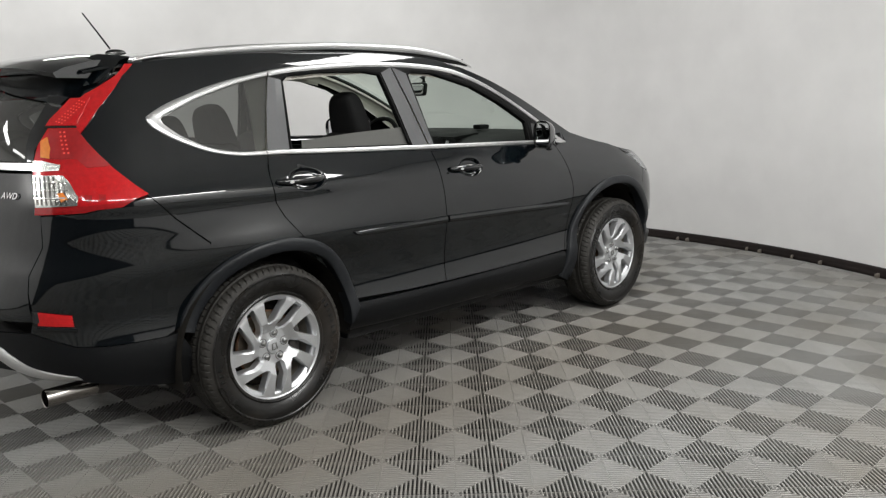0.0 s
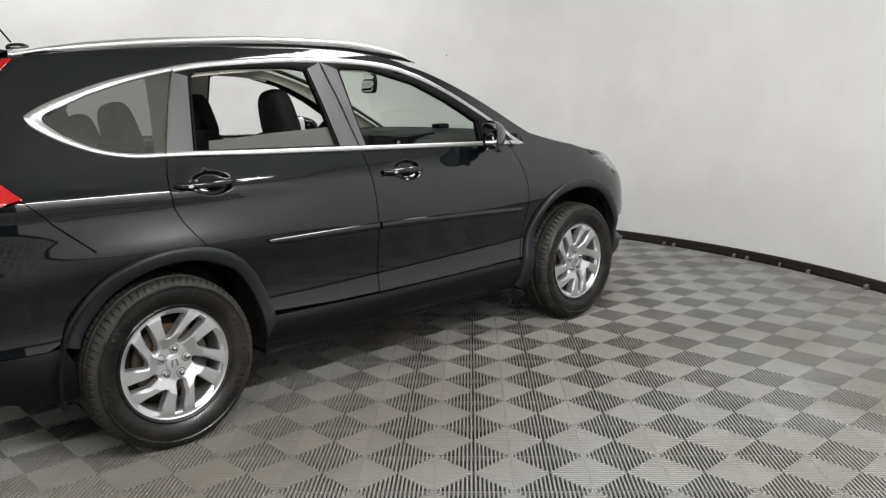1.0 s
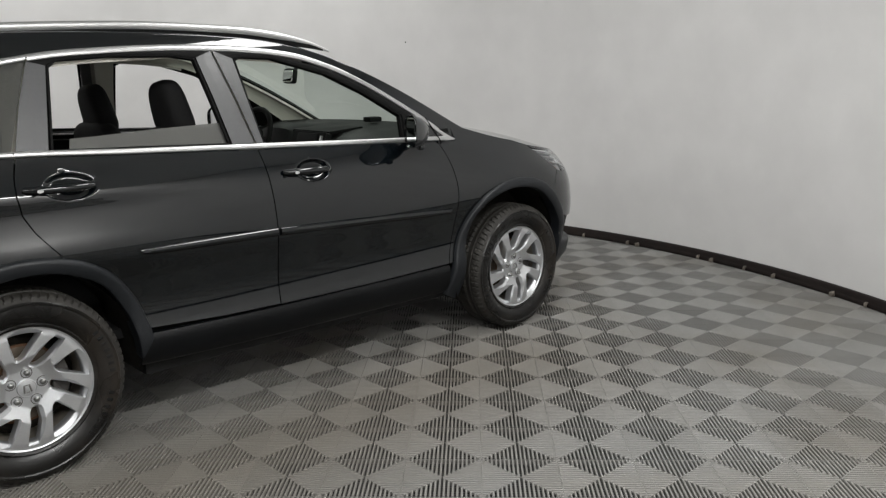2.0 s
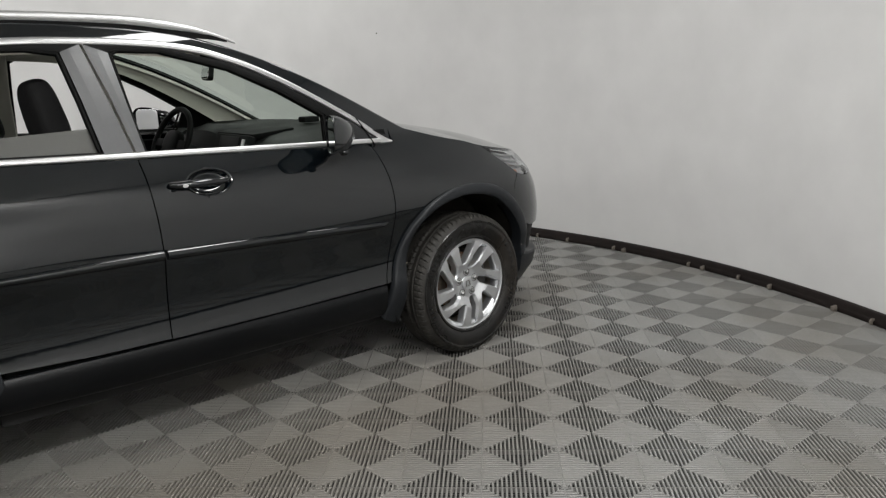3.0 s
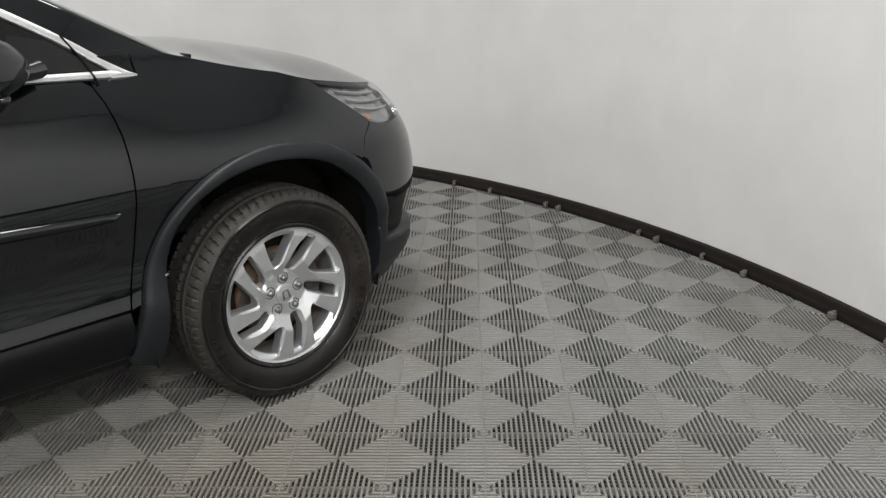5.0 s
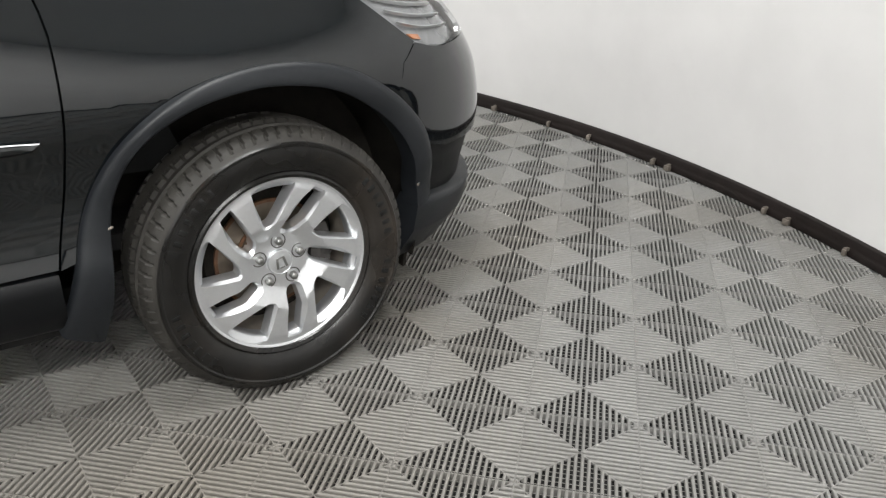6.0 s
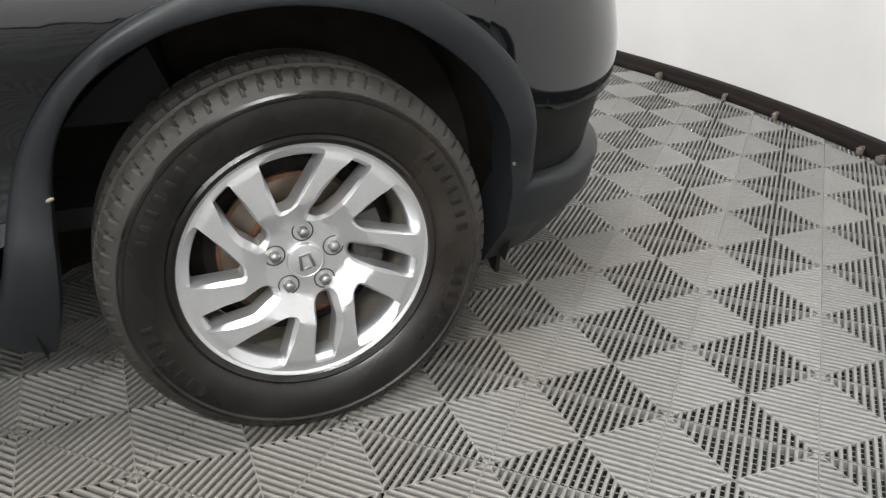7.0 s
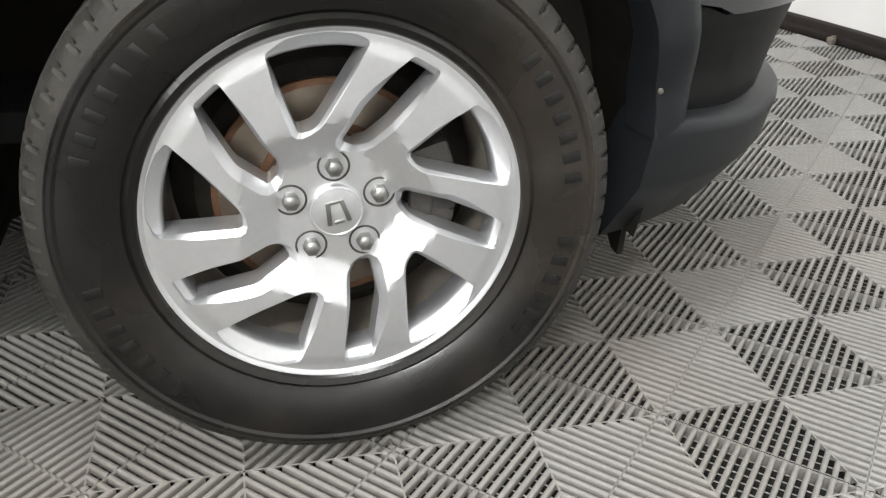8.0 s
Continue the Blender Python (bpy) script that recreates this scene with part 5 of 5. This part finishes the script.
    for t in tris:
        c = (pts[t[0]] + pts[t[1]] + pts[t[2]]) / 3
        if 0.0334 < c.length < 0.2275 and not any(inside(c, h) for h in holes):
            bm.faces.new([where_to[v] for v in t])
    bmesh.ops.remove_doubles(bm, verts=bm.verts[:], dist=2e-5)
    bmesh.ops.delete(bm, geom=[v for v in bm.verts if not v.link_faces], context="VERTS")
    bmesh.ops.recalc_face_normals(bm, faces=bm.faces[:])
    if sum(f.normal.y * f.calc_area() for f in bm.faces if len(f.verts) == 3) > 0:
        bmesh.ops.reverse_faces(bm, faces=bm.faces[:])
    part("wheel_face", bm, ALLOY, wheel, "silver cast face with five split spokes", 18)
    # lug nuts in dark pockets
    for k in range(5):
        p = polar(0.0572, 19.3 + 72 * k)
        bm = bmesh.new()
        revolve(bm, [(0.0205, -0.0600), (0.0202, -0.0626), (0.0190, -0.0632), (0.0172, -0.0618), (0.0130, -0.0606)], 28)
        bmesh.ops.reverse_faces(bm, faces=bm.faces[:])
        bmesh.ops.translate(bm, verts=bm.verts[:], vec=p)
        pocket = part("nut_seat", bm, CAST, wheel)
        bm = bmesh.new()
        revolve(bm, [(0.0115, -0.058), (0.0112, -0.072), (0.0100, -0.076), (0.0060, -0.0785), (0.0, -0.0790)], 6)
        bmesh.ops.reverse_faces(bm, faces=bm.faces[:])
        bmesh.ops.bevel(bm, geom=bm.edges[:], offset=0.0008, segments=1, affect="EDGES")
        bmesh.ops.translate(bm, verts=bm.verts[:], vec=p)
        part("lug_nut", bm, NUT, wheel)
    bm = bmesh.new()
    revolve(bm, [(0.0345, -0.058), (0.0345, -0.0685), (0.0335, -0.0705), (0.0315, -0.0712), (0.0305, -0.0700), (0.0280, -0.0705), (0.0, -0.0725)], 48)
    bmesh.ops.reverse_faces(bm, faces=bm.faces[:])
    cap = part("centre_cap", bm, ALLOY, wheel, "silver centre cap with a plain emblem")
    # plain emblem: a raised open frame
    bm = bmesh.new()
    tilt = pose(0, 0, 0, 0, -12, 0)
    for cx, cz, sx, sz, lean in ((-0.0105, 0, 0.0060, 0.030, 8), (0.0105, 0, 0.0060, 0.030, -8), (0, 0.0135, 0.016, 0.0035, 0), (0, -0.0135, 0.013, 0.0035, 0)):
        box(bm, cx, -0.0728, cz, sx, 0.003, sz, 0.0009, pose(0, 0, 0, 0, lean, 0))
    bmesh.ops.transform(bm, matrix=tilt, verts=bm.verts[:])
    part("emblem", bm, NUT, wheel)
    return wheel


def build_brake():
    """Disc with a rusty rim and caliper, behind the spokes."""
    brake = thing("brake", Matrix(), "", "")
    bm = bmesh.new()
    revolve(bm, [(0.148, 0.004), (0.148, -0.004), (0.085, -0.006), (0.082, -0.030), (0.0, -0.030)], 72)
    bmesh.ops.reverse_faces(bm, faces=bm.faces[:])
    disc = part("brake_disc", bm, STEEL, brake)
    for r0, r1, y in ((0.1495, 0.141, -0.0052), (0.094, 0.080, -0.0080)):
        bm = bmesh.new()
        revolve(bm, [(r0, 0.003), (r0, y), (r1, y)], 72)
        bmesh.ops.reverse_faces(bm, faces=bm.faces[:])
        part("rust_ring", bm, RUST, brake)
    bm = bmesh.new()
    for a in (-18, 0, 18):
        box(bm, 0.134 * math.cos(radians(a)), -0.014, 0.134 * math.sin(radians(a)), 0.056, 0.05, 0.052, 0.010, pose(0, 0, 0, 0, -a, 0))
    box(bm, 0.112, -0.034, 0.0, 0.03, 0.02, 0.10, 0.006)
    part("caliper", bm, CAST, brake)
    bm = bmesh.new()
    revolve(bm, [(0.030, 0.01), (0.17, 0.012), (0.198, 0.040), (0.2015, 0.060)], 60)
    part("dust_shield", bm, LINER, brake)
    return brake


first_wheel, first_brake = build_wheel(), build_brake()
TRACK_Y = 0.790
placed = []
for x, y, spin in ((2.635, -TRACK_Y, 0), (0.0, -TRACK_Y, -7), (2.635, TRACK_Y, 0), (0.0, TRACK_Y, 30)):
    flip = pose(0, 0, 0, 0, 0, 180) if y > 0 else Matrix()
    here = Matrix.Translation((x, y, 0.353)) @ flip @ pose(0, 0, 0, 0, -spin, 0)
    stay = Matrix.Translation((x, y, 0.353)) @ flip
    if not placed:
        w, b = first_wheel, first_brake
        w.matrix_basis, b.matrix_basis = here, stay
    else:
        w, b = copy_thing(first_wheel, here), copy_thing(first_brake, stay)
    w.parent = b.parent = car
    placed.append(w)
# ---- floor: interlocking ribbed tiles over a dark slab ----
bm = bmesh.new()
bmesh.ops.create_circle(bm, cap_ends=True, segments=96, radius=BOOTH_R + 0.10, matrix=Matrix.Translation((BOOTH_X, BOOTH_Y, -0.024)))
down = bmesh.ops.extrude_face_region(bm, geom=bm.faces[:])
bmesh.ops.translate(bm, verts=[v for v in down["geom"] if isinstance(v, bmesh.types.BMVert)], vec=(0, 0, -0.1))
bmesh.ops.recalc_face_normals(bm, faces=bm.faces[:])
SLAB = material("slab", (0.008, 0.0075, 0.007), 0.95)
floor = tagged(part("floor", bm, SLAB), "grey interlocking ribbed plastic tile floor", "floor", kind="structure")

TILE, TILE_TURN, TILE_X, TILE_Y, RIBS = 0.28715, -45.524, 2.4878, -1.4756, 18


def tile_mesh():
    """One tile: four triangles of ribs that run square to the tile's edges, a rim and low cross bars."""
    verts, faces = [], []
    pitch, width, depth, rim = TILE / RIBS, 0.0082, 0.0220, 0.0020

    def add(quad):
        faces.append(tuple(range(len(verts), len(verts) + len(quad))))
        verts.extend(quad)
    for q in range(4):
        turn = Matrix.Rotation(math.pi / 2 * q, 2)

        def put(points, q=q, turn=turn):
            out = []
            for a, b, z in points:
                v = turn @ Vector((a - TILE / 2, b - TILE / 2))
                out.append((v.x, v.y, z))
            return out
        for k in range(RIBS):
            b = (k + 0.5) * pitch
            sec = [(b + width * f, z) for f, z in ((-0.50, -0.0120), (-0.50, -0.0036), (-0.44, -0.0018), (-0.26, -0.0005), (0.0, 0.0), (0.26, -0.0005), (0.44, -0.0018), (0.50, -0.0036), (0.50, -0.0120))]
            ends = [max(rim, min(y, TILE - y) + 0.0004) for y, _ in sec]
            if max(ends) < rim + 0.002:
                continue
            first = len(verts)
            verts.extend(put([(rim * 0.5, y, z) for y, z in sec]) + put([(e, y, z) for e, (y, z) in zip(ends, sec)]))
            n = len(sec)
            faces.extend((first + i, first + n + i, first + n + i + 1, first + i + 1) for i in range(n - 1))
        add(put([(0.0003, 0.0003, -0.0030), (rim, rim, -0.0030), (rim, TILE - rim, -0.0030), (0.0003, TILE - 0.0003, -0.0030)]))
        add(put([(rim, rim, -0.0030), (rim, rim, -depth), (rim, TILE - rim, -depth), (rim, TILE - rim, -0.0030)]))
        add(put([(0.0003, 0.0003, -depth), (0.0003, 0.0003, -0.0030), (0.0003, TILE - 0.0003, -0.0030), (0.0003, TILE - 0.0003, -depth)]))
        h = TILE / 2
        add(put([(0.0010, 0.0030, -0.0014), (0.0030, 0.0010, -0.0014), (h + 0.0010, h - 0.0010, -0.0014), (h - 0.0010, h + 0.0010, -0.0014)]))
        for k in range(1, 9):
            a = k * TILE / 17
            add(put([(a - 0.0014, a, -0.0115), (a + 0.0014, a, -0.0115), (a + 0.0014, TILE - a, -0.0115), (a - 0.0014, TILE - a, -0.0115)]))
    # each face looks up or outwards
    return verts, faces


TILE_VERTS, TILE_FACES = tile_mesh()


def floor_material():
    """Grey plastic: sheen, scuffs, and brown dirt carried in by tyres, from tile to tile slightly different."""
    m = material("tile_plastic", (0.232, 0.229, 0.220), 0.50, 0.0, 0.0, 0.1, 0.14, 90.0, 0.06, 500.0, 0.08, 0.35, 1.3)
    nt = m.node_tree
    b = nt.nodes["Principled BSDF"]
    colour = b.inputs["Base Color"].links[0].from_socket
    geo, dirt, ramp, mixer, info = (nt.nodes.new(k) for k in ("ShaderNodeNewGeometry", "ShaderNodeTexNoise", "ShaderNodeMapRange", "ShaderNodeMix", "ShaderNodeObjectInfo"))
    mixer.data_type = "RGBA"
    dirt.inputs["Scale"].default_value, dirt.inputs["Detail"].default_value = 0.9, 8.0
    nt.links.new(geo.outputs["Position"], dirt.inputs["Vector"])
    ramp.inputs["From Min"].default_value, ramp.inputs["From Max"].default_value = 0.48, 0.78
    ramp.inputs["To Max"].default_value = 0.55
    nt.links.new(dirt.outputs["Fac"], ramp.inputs["Value"])
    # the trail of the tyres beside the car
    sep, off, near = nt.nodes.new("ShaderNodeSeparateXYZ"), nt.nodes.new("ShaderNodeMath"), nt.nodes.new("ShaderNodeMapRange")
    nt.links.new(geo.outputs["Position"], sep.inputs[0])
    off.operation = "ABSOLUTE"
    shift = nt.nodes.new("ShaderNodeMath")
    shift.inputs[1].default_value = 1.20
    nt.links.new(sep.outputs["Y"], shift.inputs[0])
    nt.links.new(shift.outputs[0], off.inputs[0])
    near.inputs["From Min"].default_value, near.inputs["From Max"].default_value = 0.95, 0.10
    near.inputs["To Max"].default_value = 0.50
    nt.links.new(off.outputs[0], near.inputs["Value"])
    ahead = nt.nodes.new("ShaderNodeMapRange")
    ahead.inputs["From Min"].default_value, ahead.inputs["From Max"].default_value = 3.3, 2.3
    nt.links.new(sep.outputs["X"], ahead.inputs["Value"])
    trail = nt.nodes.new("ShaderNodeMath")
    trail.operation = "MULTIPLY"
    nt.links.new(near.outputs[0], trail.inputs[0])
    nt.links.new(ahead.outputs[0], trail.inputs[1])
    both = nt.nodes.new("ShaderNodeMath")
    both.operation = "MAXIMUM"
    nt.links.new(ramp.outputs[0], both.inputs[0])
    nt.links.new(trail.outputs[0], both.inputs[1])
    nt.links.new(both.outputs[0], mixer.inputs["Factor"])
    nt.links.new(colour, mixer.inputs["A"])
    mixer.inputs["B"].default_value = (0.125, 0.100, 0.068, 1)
    vary = nt.nodes.new("ShaderNodeMapRange")
    vary.inputs["To Min"].default_value, vary.inputs["To Max"].default_value = 0.93, 1.06
    nt.links.new(info.outputs["Random"], vary.inputs["Value"])
    scale = nt.nodes.new("ShaderNodeVectorMath")
    scale.operation = "SCALE"
    nt.links.new(mixer.outputs["Result"], scale.inputs[0])
    nt.links.new(vary.outputs[0], scale.inputs["Scale"])
    nt.links.new(scale.outputs[0], b.inputs["Base Color"])
    return m


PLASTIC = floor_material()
tile_data = bpy.data.meshes.new("floor_tile")
tile_data.from_pydata(TILE_VERTS, [], TILE_FACES)
tile_data.shade_smooth()
tile_data.set_sharp_from_angle(angle=radians(50))
tile_data.materials.append(PLASTIC)
tile_data.update()
ca, sa = math.cos(radians(TILE_TURN)), math.sin(radians(TILE_TURN))
near_tiles, far_tiles = [], []
for i in range(-40, 41):
    for j in range(-40, 41):
        cx, cy = TILE_X + TILE * ((i + 0.5) * ca - (j + 0.5) * sa), TILE_Y + TILE * ((i + 0.5) * sa + (j + 0.5) * ca)
        if math.hypot(cx - BOOTH_X, cy - BOOTH_Y) > BOOTH_R + 0.14:
            continue
        (near_tiles if abs(cx - 2.55) < 2.45 and -2.75 < cy < 0.75 else far_tiles).append((cx, cy))
near_tiles.sort(key=lambda p: math.hypot(p[0] - 2.9, p[1] + 1.1))
far_tiles += near_tiles[300:]
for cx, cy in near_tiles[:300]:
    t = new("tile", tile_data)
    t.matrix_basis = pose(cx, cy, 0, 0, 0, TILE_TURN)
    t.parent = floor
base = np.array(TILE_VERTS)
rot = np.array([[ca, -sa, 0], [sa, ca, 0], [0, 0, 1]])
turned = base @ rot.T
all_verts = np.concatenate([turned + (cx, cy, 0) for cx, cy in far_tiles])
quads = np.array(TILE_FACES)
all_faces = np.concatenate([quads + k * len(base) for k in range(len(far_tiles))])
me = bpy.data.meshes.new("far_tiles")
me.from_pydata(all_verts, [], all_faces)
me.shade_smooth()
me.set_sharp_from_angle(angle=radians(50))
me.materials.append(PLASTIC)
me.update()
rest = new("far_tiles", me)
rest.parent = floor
rest["kind"] = "stuff"
